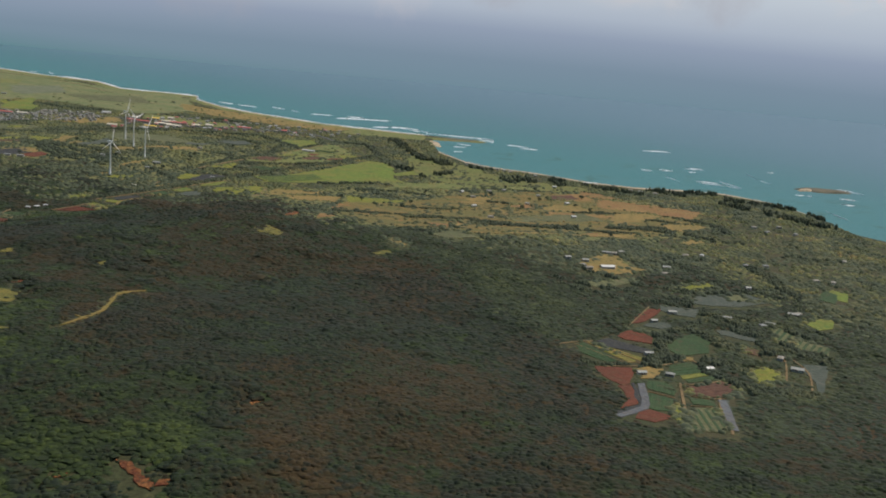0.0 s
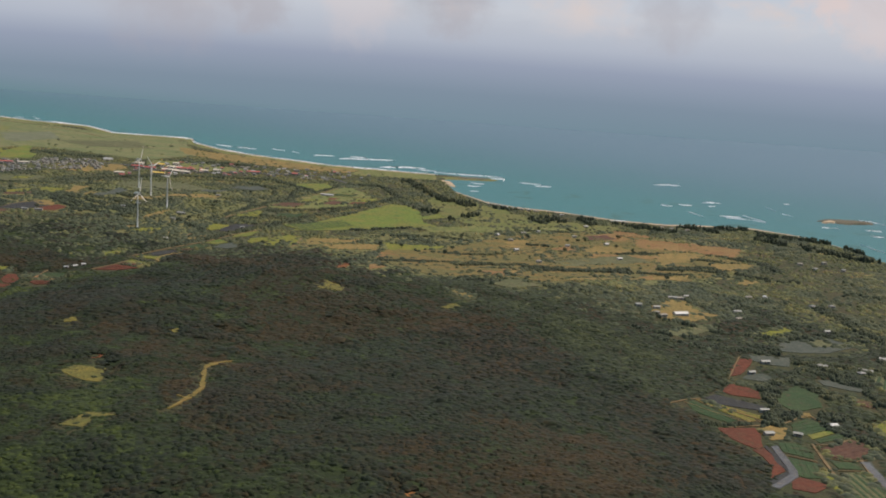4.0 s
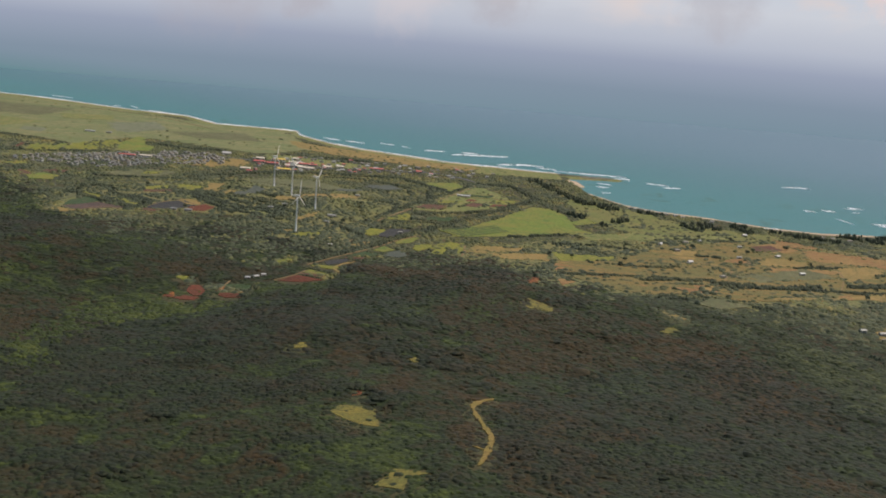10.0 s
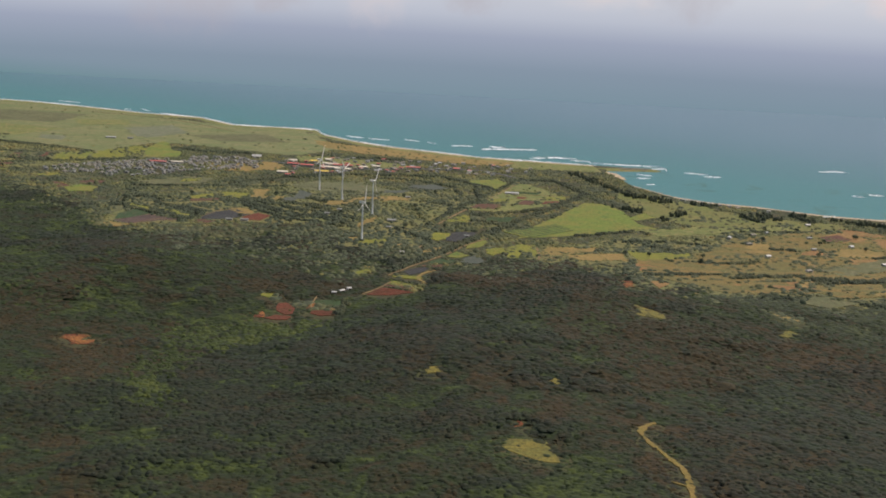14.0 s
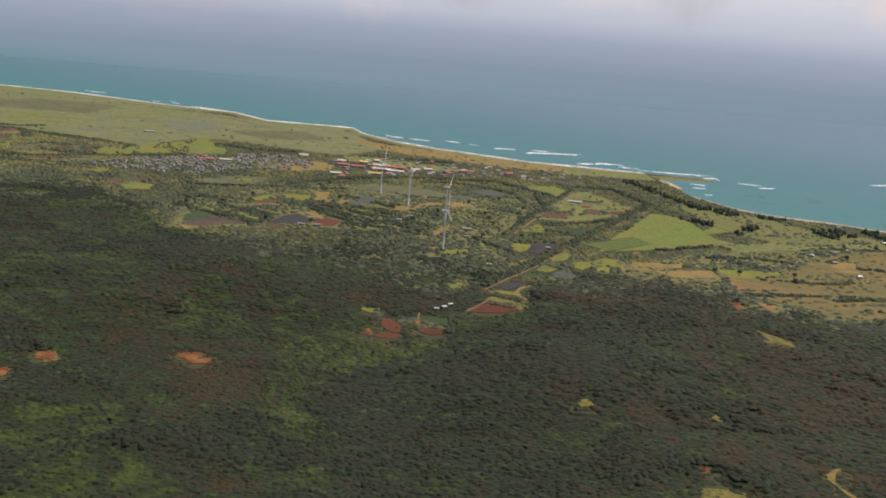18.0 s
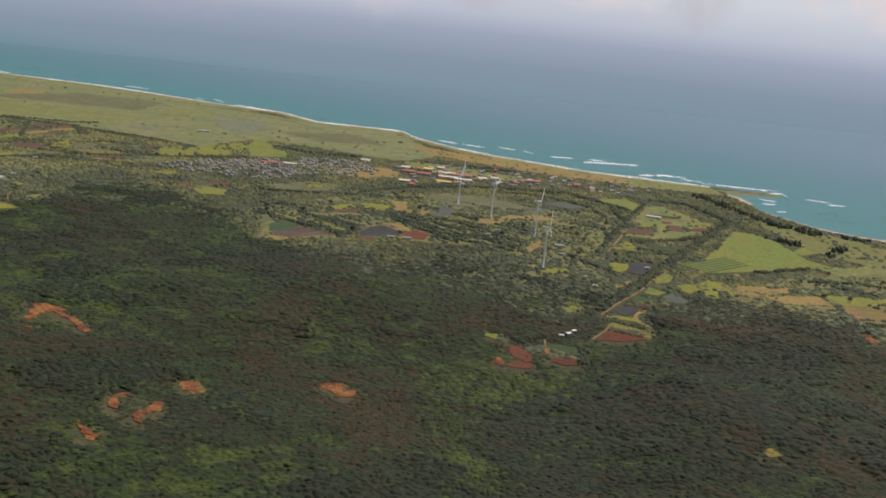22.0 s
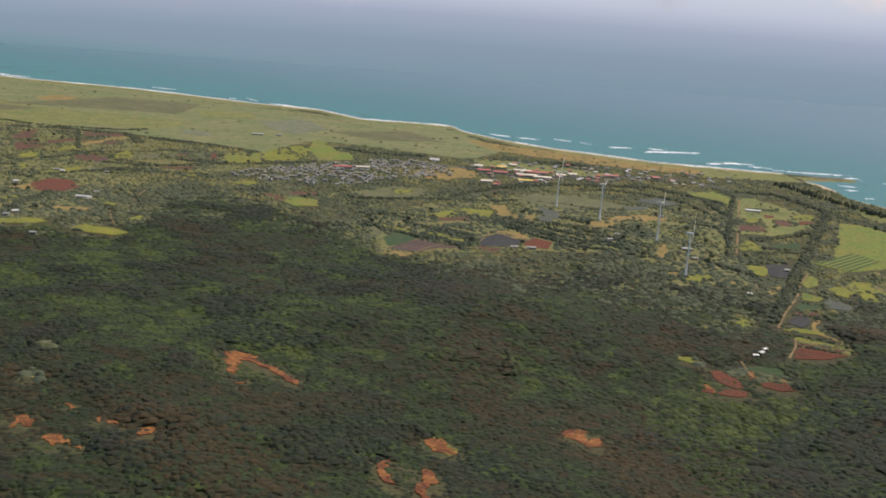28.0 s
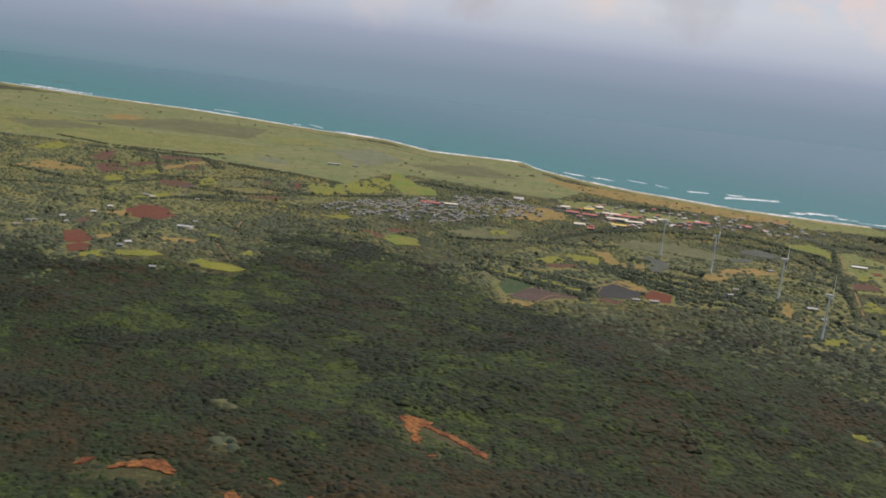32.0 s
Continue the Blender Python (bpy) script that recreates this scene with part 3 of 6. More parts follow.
field("dry", [(-1978, 3455), (-1940, 3556), (-1844, 3490), (-1828, 3415), (-1902, 3398)])
field("green", [(-1154, 2783), (-1148, 2960), (-1124, 2931), (-1093, 2818), (-1048, 2754), (-1048, 2679), (-1115, 2670)])
field("lgreen", [(-1245, 2713), (-1176, 2850), (-1140, 2774), (-1143, 2696), (-1224, 2654)])
field("lgreen", [(-1318, 2641), (-1158, 2717), (-1149, 2642), (-1286, 2541)])
field("brown", [(-1801, 2774), (-1763, 2834), (-1722, 2721), (-1754, 2652)])
field("brown", [(-1747, 2635), (-1708, 2683), (-1671, 2582), (-1705, 2526)])
field("brown", [(-1665, 2838), (-1572, 2855), (-1565, 2809), (-1639, 2779)])
field("brown", [(-1636, 2729), (-1555, 2751), (-1548, 2684), (-1607, 2679)])
field("lgreen", [(-1654, 2557), (-1628, 2634), (-1608, 2584), (-1633, 2515)])
field("brown", [(-1771, 2655), (-1783, 2770), (-1742, 2772), (-1725, 2694)])
field("lgreen", [(-1921, 2785), (-1907, 2886), (-1862, 2864), (-1864, 2778), (-1895, 2747)])
field("dry", [(-1873, 2533), (-1828, 2620), (-1735, 2575), (-1762, 2523), (-1825, 2518)])
field("lgreen", [(-1260, 2329), (-1210, 2368), (-1193, 2331), (-1229, 2303)])
field("olive", [(-738, 2333), (-678, 2408), (-592, 2384), (-528, 2303), (-591, 2236), (-673, 2228), (-721, 2271)])
field("net", [(-489, 2404), (-438, 2435), (-414, 2384), (-476, 2350)])
field("green", [(-369, 2514), (-291, 2564), (-273, 2493), (-314, 2384), (-319, 2454), (-361, 2472)])
field("dry", [(-529, 1749), (-505, 1819), (-495, 1798), (-505, 1761)])
field("pasture", [(-252, 2521), (-219, 2479), (-183, 2407), (-171, 2328), (-214, 2231), (-314, 2124), (-351, 2126), (-385, 2107), (-381, 2148)])
field("lgreen", [(-427, 2010), (-376, 2045), (-388, 2000), (-423, 1989)])
field("crop", [(-354, 2056), (-298, 2082), (-314, 2033), (-356, 2015)], 7)
field("tarp", [(-409, 1918), (-380, 1904), (-405, 1851), (-433, 1840)])
field("green", [(-313, 1893), (-288, 1970), (-138, 2291), (-97, 2285), (-75, 2211), (-72, 2085), (-44, 2043), (-177, 1962), (-249, 1923)])
field("green", [(-76, 2146), (-28, 2214), (22, 2282), (11, 2188), (-68, 2117)])
field("green", [(-402, 1806), (-368, 1862), (-362, 1849), (-389, 1797)])
field("lgreen", [(-372, 1800), (-344, 1811), (-313, 1851), (-288, 1829), (-314, 1740), (-340, 1733), (-338, 1782), (-362, 1759)])
field("lgreen", [(-817, 1670), (-808, 1689), (-809, 1653), (-816, 1638)])
field("scar", [(-965, 1024), (-960, 1023), (-960, 1015), (-965, 1016)])
field("scar", [(-826, 1221), (-807, 1232), (-810, 1220), (-824, 1213)])
field("scar", [(-829, 1031), (-824, 1031), (-828, 1023)])
field("dry", [(-1226, 1186), (-1216, 1181), (-1216, 1169), (-1224, 1173)])
field("scar", [(-1213, 1102), (-1195, 1101), (-1197, 1089)])
field("scar", [(-1183, 1075), (-1169, 1070), (-1168, 1058)])
field("scar", [(-115, 723), (-107, 727), (-107, 718)])
field("glade", [(-417, 942), (-412, 958), (-380, 961), (-377, 920), (-390, 920), (-412, 934)])
field("glade", [(-373, 799), (-360, 827), (-338, 819), (-352, 811), (-355, 791)])
field("glade", [(-233, 1386), (-197, 1356), (-224, 1365)])
field("scar", [(-205, 1567), (-193, 1574), (-197, 1526), (-208, 1519)])
field("dry", [(-47, 1440), (-18, 1418), (-29, 1398), (-50, 1420)])
field("pasture", [(92, 2308), (131, 2287), (100, 2190), (67, 2134)])
field("lgreen", [(-321, 1783), (-289, 1827), (-280, 1770), (-303, 1754)])
field("lgreen", [(-438, 1856), (-429, 1889), (-404, 1871), (-421, 1835)])
field("dry", [(219, 1408), (276, 1502), (300, 1518), (291, 1452), (325, 1439), (294, 1390), (229, 1375)])
field("net", [(365, 1318), (397, 1338), (449, 1358), (470, 1325), (419, 1288), (366, 1281)])
field("green", [(552, 1386), (594, 1431), (611, 1414), (590, 1365)])
field("lgreen", [(-1480, 2574), (-1442, 2630), (-1419, 2542), (-1458, 2503)])
field("olive", [(-1427, 2605), (-1394, 2657), (-1368, 2569), (-1402, 2534)])
field("brown", [(-1391, 2591), (-1363, 2614), (-1350, 2556), (-1376, 2541)])
field("brown", [(-1345, 2626), (-1331, 2642), (-1318, 2584), (-1331, 2576)])
field("olive", [(-1270, 2677), (-1240, 2679), (-1230, 2617), (-1257, 2602)])
field("dark", [(-1540, 2473), (-1529, 2543), (-1512, 2489), (-1527, 2448)])
field("lgreen", [(-1529, 2564), (-1503, 2612), (-1476, 2541), (-1502, 2492)])
field("brown", [(-1693, 2682), (-1652, 2759), (-1635, 2709), (-1676, 2636)])
field("lgreen", [(-1693, 2496), (-1661, 2545), (-1638, 2482), (-1667, 2429)])
field("olive", [(-1043, 2304), (-964, 2391), (-899, 2388), (-907, 2298), (-997, 2252)])
field("lgreen", [(-962, 2354), (-936, 2378), (-932, 2340), (-958, 2317)])
field("lgreen", [(350, 1360), (408, 1404), (413, 1379), (360, 1343)])
field("olive", [(213, 1321), (282, 1369), (294, 1352), (233, 1308)])
field("glade", [(-66, 1350), (-48, 1374), (-40, 1361), (-57, 1346)])
field("glade", [(-359, 1114), (-352, 1126), (-347, 1113), (-354, 1105)])
field("glade", [(-472, 1129), (-461, 1133), (-458, 1121), (-469, 1117)])
field("scar", [(-673, 1394), (-661, 1406), (-654, 1389), (-666, 1382)])
field("scar", [(-616, 1442), (-594, 1450), (-586, 1421), (-605, 1417)])
field("glade", [(-221, 1421), (-191, 1383), (-196, 1355), (-219, 1376)])
field("scar", [(-397, 1002), (-392, 998), (-400, 986)])
field("scar", [(-820, 1215), (-798, 1230), (-800, 1218), (-816, 1207)])
field("glade", [(-938, 1176), (-929, 1188), (-915, 1163), (-924, 1148)])
field("dry", [(-1242, 1255), (-1235, 1255), (-1233, 1243), (-1238, 1243)])
field("scar", [(-1211, 1098), (-1204, 1105), (-1194, 1101), (-1197, 1097), (-1203, 1093), (-1204, 1085)])
field("scar", [(-1179, 1071), (-1173, 1075), (-1166, 1070), (-1158, 1058), (-1158, 1054), (-1166, 1062), (-1170, 1059)])
field("scar", [(-1159, 1122), (-1156, 1122), (-1152, 1114), (-1154, 1110)])
field("scar", [(-1184, 1128), (-1178, 1136), (-1175, 1128), (-1181, 1124)])
field("scar", [(-826, 1230), (-806, 1240), (-810, 1224), (-826, 1218)])
field("olive", [(-2003, 3290), (-1782, 3587), (-1519, 3546), (-1541, 3283), (-1774, 3293)])
field("pasture", [(-1866, 3165), (-1707, 3220), (-1462, 3131), (-1532, 2952), (-1746, 2982)])
field("marsh", [(-1317, 3236), (-1208, 3347), (-1127, 3170), (-1197, 3016), (-1265, 3089)])
field("marsh", [(-1471, 2983), (-1402, 2984), (-1389, 2892), (-1446, 2907)])
field("olive", [(-1123, 3125), (-918, 3236), (-827, 3062), (-999, 3020)])
field("pasture", [(-1519, 3394), (-1366, 3437), (-1327, 3299), (-1459, 3259)])
field("olive", [(-2153, 3193), (-2008, 3268), (-1873, 3208), (-2024, 3072)])
field("lgreen", [(-1659, 2563), (-1622, 2635), (-1608, 2585), (-1642, 2541)])
field("olive", [(-1493, 2590), (-1442, 2628), (-1423, 2537), (-1474, 2507)])
field("dark", [(-1406, 2630), (-1383, 2657), (-1371, 2575), (-1393, 2559)])
field("olive", [(-1380, 2649), (-1354, 2660), (-1343, 2581), (-1368, 2570)])
field("brown", [(-1353, 2660), (-1331, 2667), (-1322, 2588), (-1340, 2581)])
field("green", [(-1309, 2669), (-1245, 2703), (-1238, 2612), (-1297, 2582)])
field("dry", [(-1624, 2684), (-1560, 2816), (-1553, 2775), (-1610, 2655)])
field("tarp", [(-412, 1914), (-379, 1916), (-392, 1888), (-420, 1890)])
field("green", [(-388, 1846), (-366, 1845), (-385, 1809), (-403, 1810)])
field("crop", [(-293, 2366), (-225, 2366), (-216, 2390), (-277, 2394)], 5)
field("scar", [(-1104, 1309), (-1095, 1320), (-1080, 1315), (-1080, 1299), (-1090, 1296), (-1091, 1272), (-1093, 1248), (-1098, 1272)])
field("scar", [(-936, 1179), (-929, 1186), (-920, 1174), (-920, 1154), (-932, 1158)])
field("glade", [(-936, 1187), (-930, 1190), (-929, 1178), (-935, 1175)])
field("scar", [(-1151, 1110), (-1147, 1114), (-1145, 1106)])
field("scar", [(-1129, 1097), (-1118, 1100), (-1117, 1092), (-1124, 1089)])
field("scar", [(-1093, 975), (-1080, 978), (-1077, 974), (-1084, 970)])
field("pasture", [(-777, 2804), (-684, 2808), (-570, 2758), (-473, 2708), (-495, 2652), (-608, 2644), (-706, 2673), (-773, 2721)])
field("red", [(182, 986), (225, 996), (223, 980), (211, 940), (202, 930), (198, 935), (189, 954)])
field("red", [(197, 927), (210, 936), (211, 906), (206, 873), (197, 862), (187, 852), (198, 879), (201, 908)])
field("tarp", [(212, 940), (216, 943), (213, 875), (209, 863), (182, 832), (183, 844), (207, 872)])
field("red", [(203, 852), (215, 861), (233, 843), (212, 823), (196, 828)])
field("crop", [(232, 956), (252, 958), (255, 931), (248, 916), (226, 927)], 6)
field("crop", [(224, 915), (247, 903), (235, 864), (219, 860), (212, 871)], 6)
field("crop", [(266, 1015), (289, 1034), (298, 1027), (300, 1004), (271, 987), (264, 985), (262, 999)], 7)
field("green", [(271, 987), (301, 1003), (306, 998), (271, 974)])
field("crop", [(273, 974), (305, 994), (311, 987), (275, 964)], 7)
field("brown", [(268, 949), (315, 981), (325, 946), (314, 933), (289, 924), (268, 923)], 7)
field("crop", [(263, 911), (286, 912), (283, 895), (262, 894)])
field("olive", [(259, 882), (282, 887), (279, 840), (268, 813), (240, 806), (246, 843)], 7)
field("net", [(296, 917), (302, 919), (297, 895), (288, 854), (280, 826), (275, 824), (286, 877)])
field("lgreen", [(243, 887), (247, 886), (241, 844), (234, 825), (233, 838)])
field("crop", [(174, 1060), (184, 1071), (215, 1016), (201, 1007), (177, 1030)], 6)
field("dry", [(187, 1074), (192, 1077), (235, 1020), (225, 1014)], 6)
field("dry", [(203, 1071), (246, 1034), (240, 1022), (197, 1072)], 5)
field("tarp", [(199, 1084), (214, 1098), (260, 1069), (256, 1053), (249, 1054), (208, 1065)])
field("red", [(228, 1112), (246, 1142), (263, 1129), (270, 1118), (263, 1094), (237, 1101)])
field("red", [(256, 1169), (265, 1197), (289, 1238), (308, 1241), (290, 1207), (271, 1178)])
field("olive", [(261, 1150), (276, 1142), (273, 1130), (249, 1141)])
field("net", [(268, 1162), (280, 1180), (300, 1187), (306, 1168), (289, 1156)])
field("net", [(307, 1259), (345, 1256), (358, 1257), (343, 1218), (320, 1220), (304, 1234)])
field("net", [(362, 1307), (383, 1327), (402, 1329), (417, 1315), (450, 1316), (448, 1308), (380, 1280), (356, 1283)])
field("olive", [(404, 1337), (434, 1353), (441, 1333), (478, 1336), (452, 1320), (418, 1319)])
field("crop", [(278, 1085), (290, 1112), (311, 1136), (327, 1149), (337, 1119), (323, 1076), (285, 1057)])
field("net", [(356, 1170), (370, 1174), (403, 1144), (400, 1132), (385, 1138), (359, 1155)])
field("olive", [(443, 1208), (455, 1172), (428, 1125), (421, 1168)], 8)
field("olive", [(455, 1163), (480, 1134), (467, 1103), (430, 1119)], 8)
field("net", [(424, 1063), (452, 1064), (416, 975), (407, 966), (416, 1003), (416, 1031)])
field("lgreen", [(355, 1024), (376, 1043), (386, 1030), (377, 997), (359, 978), (349, 986)])
field("brown", [(376, 1114), (390, 1100), (381, 1081), (369, 1090)])
field("green", [(486, 1231), (512, 1264), (534, 1263), (517, 1221), (496, 1208)])
field("crop", [(549, 1369), (579, 1423), (591, 1400), (568, 1348)])
field("dry", [(225, 992), (243, 1009), (257, 1005), (244, 969), (227, 962), (224, 971)])
field("dry", [(290, 1055), (301, 1056), (299, 1044), (287, 1039)])
track(3, [(155, 1055), (177, 1072), (196, 1081)])
track(2, [(173, 1064), (196, 1038), (220, 1011)])
track(2, [(193, 1077), (216, 1046), (237, 1015)])
track(3, [(196, 991), (243, 1009), (261, 1017), (287, 1043)])
track(2, [(225, 919), (248, 907)])
track(4, [(265, 959), (256, 909), (249, 868), (250, 855), (243, 835), (235, 820)])
track(3, [(268, 958), (286, 960), (320, 988)])
track(2, [(266, 919), (288, 916), (315, 932)])
track(2, [(258, 887), (284, 891)])
track(4, [(295, 922), (286, 885), (281, 839), (275, 810)])
track(3, [(287, 1043), (299, 1044), (305, 1011)])
track(3, [(400, 1092), (407, 1071), (385, 999)])
track(3, [(455, 1168), (428, 1120)])
track(2, [(250, 1158), (291, 1246)])
track(3, [(180, 828), (206, 856)])
track(3, [(418, 1075), (420, 1033), (400, 965)])
track(5, [(-517, 1589), (-483, 1656), (-433, 1744), (-406, 1804), (-364, 1876)])
track(4, [(-546, 1480), (-523, 1521), (-513, 1549)])
field("lgreen", [(-506, 1598), (-494, 1591), (-466, 1577), (-476, 1563), (-504, 1576), (-511, 1583)])
field("tarp", [(-495, 1617), (-474, 1645), (-459, 1644), (-472, 1605), (-488, 1593)])
field("dry", [(-461, 1627), (-451, 1628), (-471, 1592), (-473, 1562), (-462, 1536), (-470, 1539), (-479, 1568), (-479, 1581)])
field("brown", [(-471, 1661), (-438, 1667), (-445, 1648), (-471, 1648)], 5)
field("crop", [(-460, 1683), (-443, 1708), (-420, 1700), (-430, 1677), (-458, 1670)], 6)
field("green", [(-434, 1727), (-418, 1765), (-400, 1741), (-415, 1716)])
field("net", [(-409, 1714), (-390, 1746), (-383, 1721), (-379, 1694), (-393, 1677), (-416, 1690)])
field("green", [(-400, 1806), (-373, 1858), (-362, 1845), (-380, 1808), (-401, 1789)])
field("brown", [(-516, 1537), (-496, 1522), (-471, 1500), (-475, 1493), (-500, 1510), (-521, 1525)], 5)
field("red", [(-532, 1503), (-521, 1516), (-502, 1502), (-479, 1485), (-497, 1478), (-511, 1474), (-540, 1479)], 6)
field("lgreen", [(-511, 1556), (-491, 1538), (-471, 1513), (-476, 1506), (-497, 1527), (-515, 1545)])
field("lgreen", [(-670, 1469), (-655, 1470), (-643, 1458), (-651, 1452), (-669, 1460)])
field("red", [(-644, 1436), (-634, 1439), (-623, 1418), (-621, 1396), (-630, 1393), (-639, 1404), (-643, 1410)])
field("red", [(-654, 1382), (-642, 1392), (-622, 1387), (-626, 1375), (-643, 1375)])
field("red", [(-666, 1393), (-655, 1391), (-658, 1382), (-664, 1388)])
track(3, [(-601, 1470), (-604, 1435), (-601, 1421), (-570, 1413)])
field("crop", [(-603, 1452), (-570, 1452), (-571, 1426), (-598, 1429)], 6)
field("dry", [(-600, 1425), (-569, 1417), (-570, 1408), (-601, 1417)])
field("red", [(-601, 1412), (-570, 1404), (-572, 1387), (-590, 1387), (-602, 1399)], 6)
field("brown", [(-621, 1444), (-609, 1445), (-613, 1429), (-620, 1435)])
field("lgreen", [(-564, 1606), (-540, 1643), (-539, 1608), (-556, 1583), (-566, 1581)])
field("lgreen", [(-570, 1808), (-518, 1833), (-518, 1812), (-551, 1782), (-577, 1788)])
field("dry", [(-591, 1821), (-567, 1841), (-561, 1819), (-589, 1799)])
field("lgreen", [(-451, 1892), (-422, 1896), (-424, 1871), (-446, 1834), (-457, 1846)])
field("tarp", [(-418, 1899), (-387, 1893), (-409, 1835), (-431, 1838), (-432, 1856)])
field("dry", [(-453, 1789), (-432, 1791), (-458, 1743), (-481, 1720), (-486, 1730)])
field("dry", [(-520, 1766), (-495, 1819), (-495, 1789), (-510, 1763)])
field("dry", [(-566, 1967), (-538, 1995), (-558, 1924), (-582, 1866), (-582, 1895)])
track(3, [(-471, 1795), (-486, 1726)])
field("brown", [(-361, 2205), (-306, 2214), (-329, 2153), (-381, 2139)], 7)
field("brown", [(-263, 2285), (-236, 2276), (-254, 2226), (-284, 2224)])
field("red", [(-269, 2325), (-250, 2323), (-260, 2297), (-277, 2298)])
field("lgreen", [(-326, 2275), (-282, 2287), (-308, 2227), (-345, 2221)])
field("red", [(-219, 2283), (-185, 2296), (-202, 2251), (-231, 2248)])
field("lgreen", [(-209, 2335), (-159, 2360), (-183, 2308), (-222, 2301)])
field("lgreen", [(-398, 2068), (-377, 2053), (-392, 2006), (-415, 2018)])
track(5, [(-263, 2480), (-365, 2185), (-442, 1962)])
track(3, [(-297, 2355), (-257, 2351), (-159, 2360)])
field("lgreen", [(-360, 1796), (-335, 1804), (-364, 1745), (-373, 1762)])
field("lgreen", [(-314, 1848), (-285, 1845), (-304, 1782), (-337, 1734), (-338, 1765)])
field("dry", [(-278, 1834), (-178, 1855), (-201, 1803), (-282, 1764), (-288, 1789)])
track(3, [(-272, 1844), (-294, 1760), (-278, 1735)])
field("olive", [(-1003, 2001), (-991, 2021), (-977, 1976), (-986, 1951)])
field("crop", [(-976, 1934), (-959, 1987), (-924, 1951), (-945, 1908), (-968, 1889)])
field("dark", [(-967, 1880), (-925, 1939), (-861, 1903), (-900, 1891), (-933, 1857), (-954, 1867)])
field("dry", [(-985, 1857), (-964, 1868), (-931, 1853), (-948, 1829), (-975, 1835)])
track(3, [(-931, 1857), (-901, 1904), (-870, 1883)])
field("tarp", [(-830, 1969), (-793, 2005), (-758, 1961), (-790, 1917), (-842, 1913)])
field("dry", [(-809, 2000), (-793, 2026), (-763, 2000), (-757, 1965), (-773, 1960), (-793, 1989)])
field("red", [(-770, 1938), (-750, 1976), (-724, 1954), (-737, 1914), (-766, 1916)])
track(3, [(-849, 1897), (-814, 2000)])
field("brown", [(-842, 1913), (-800, 1906), (-811, 1883), (-846, 1893)])
field("lgreen", [(-982, 2037), (-930, 1993), (-942, 1978), (-988, 2021)])
field("lgreen", [(-914, 2004), (-851, 1943), (-862, 1920), (-917, 1988)])
field("lgreen", [(-904, 2127), (-861, 2171), (-847, 2133), (-880, 2079)])
field("olive", [(-856, 2224), (-823, 2261), (-824, 2216), (-854, 2191)])
field("lgreen", [(-854, 2191), (-794, 2179), (-790, 2104), (-838, 2128)])
field("brown", [(-890, 2101), (-840, 2116), (-825, 2085), (-889, 2076)])
field("dry", [(-799, 2233), (-762, 2240), (-753, 2110), (-793, 2121)])
field("net", [(-707, 2242), (-677, 2195), (-686, 2122), (-709, 2127)])
field("dry", [(-743, 2158), (-725, 2142), (-733, 2098), (-752, 2094)])
field("net", [(-723, 2134), (-699, 2150), (-703, 2084), (-726, 2097)])
field("dry", [(-606, 2165), (-532, 2223), (-478, 2202), (-497, 2174), (-552, 2153), (-609, 2115)])
field("dry", [(-643, 2116), (-593, 2140), (-596, 2094), (-640, 2064)])
field("olive", [(-726, 2369), (-588, 2415), (-570, 2310), (-608, 2237), (-657, 2290), (-719, 2286)])
field("net", [(-505, 2371), (-456, 2412), (-410, 2383), (-443, 2348)])
field("net", [(-542, 2298), (-487, 2320), (-507, 2275), (-545, 2261)])
field("dry", [(-558, 1993), (-534, 2014), (-545, 1962), (-561, 1924), (-562, 1959)])
field("lgreen", [(-957, 2350), (-925, 2365), (-925, 2328), (-957, 2310)])
field("red", [(-1559, 2183), (-1550, 2253), (-1510, 2242), (-1476, 2167), (-1485, 2107), (-1508, 2097), (-1540, 2126)])
field("red", [(-1562, 1896), (-1550, 1921), (-1515, 1861), (-1500, 1824), (-1509, 1795), (-1525, 1786)])
field("red", [(-1519, 1770), (-1509, 1795), (-1492, 1792), (-1488, 1751), (-1504, 1737)])
field("dry", [(-1515, 1861), (-1495, 1884), (-1507, 2005), (-1513, 2083), (-1493, 1972), (-1486, 1879), (-1486, 1832), (-1500, 1824)])
field("dry", [(-1578, 2136), (-1556, 2172), (-1533, 2115), (-1560, 2103)])
field("brown", [(-1589, 2001), (-1588, 2061), (-1566, 2042), (-1561, 1977)])
field("lgreen", [(-1546, 1982), (-1531, 2061), (-1519, 2014), (-1525, 1959)])
field("lgreen", [(-1597, 2295), (-1562, 2371), (-1535, 2407), (-1526, 2347), (-1565, 2308)])
field("lgreen", [(-1459, 1764), (-1420, 1792), (-1403, 1779), (-1422, 1749), (-1445, 1739)])
field("lgreen", [(-1377, 1768), (-1363, 1800), (-1326, 1802), (-1306, 1796), (-1320, 1773), (-1352, 1764)])
field("lgreen", [(-1402, 2018), (-1377, 2031), (-1372, 2004), (-1389, 1980)])
field("dry", [(-1457, 1932), (-1428, 1939), (-1393, 1954), (-1395, 1929), (-1431, 1892)])
field("lgreen", [(-1492, 1724), (-1475, 1759), (-1462, 1729), (-1475, 1712)])
field("lgreen", [(-1326, 1872), (-1318, 1923), (-1305, 1892), (-1314, 1858)])
track(4, [(-1374, 2212), (-1368, 2107), (-1353, 2015)])
track(3, [(-1372, 1962), (-1343, 1857), (-1330, 1826)])
field("lgreen", [(-1649, 2554), (-1620, 2641), (-1597, 2593), (-1625, 2535)])
field("brown", [(-1792, 2727), (-1761, 2817), (-1723, 2726), (-1750, 2664)])
field("brown", [(-1717, 2631), (-1670, 2619), (-1678, 2571)])
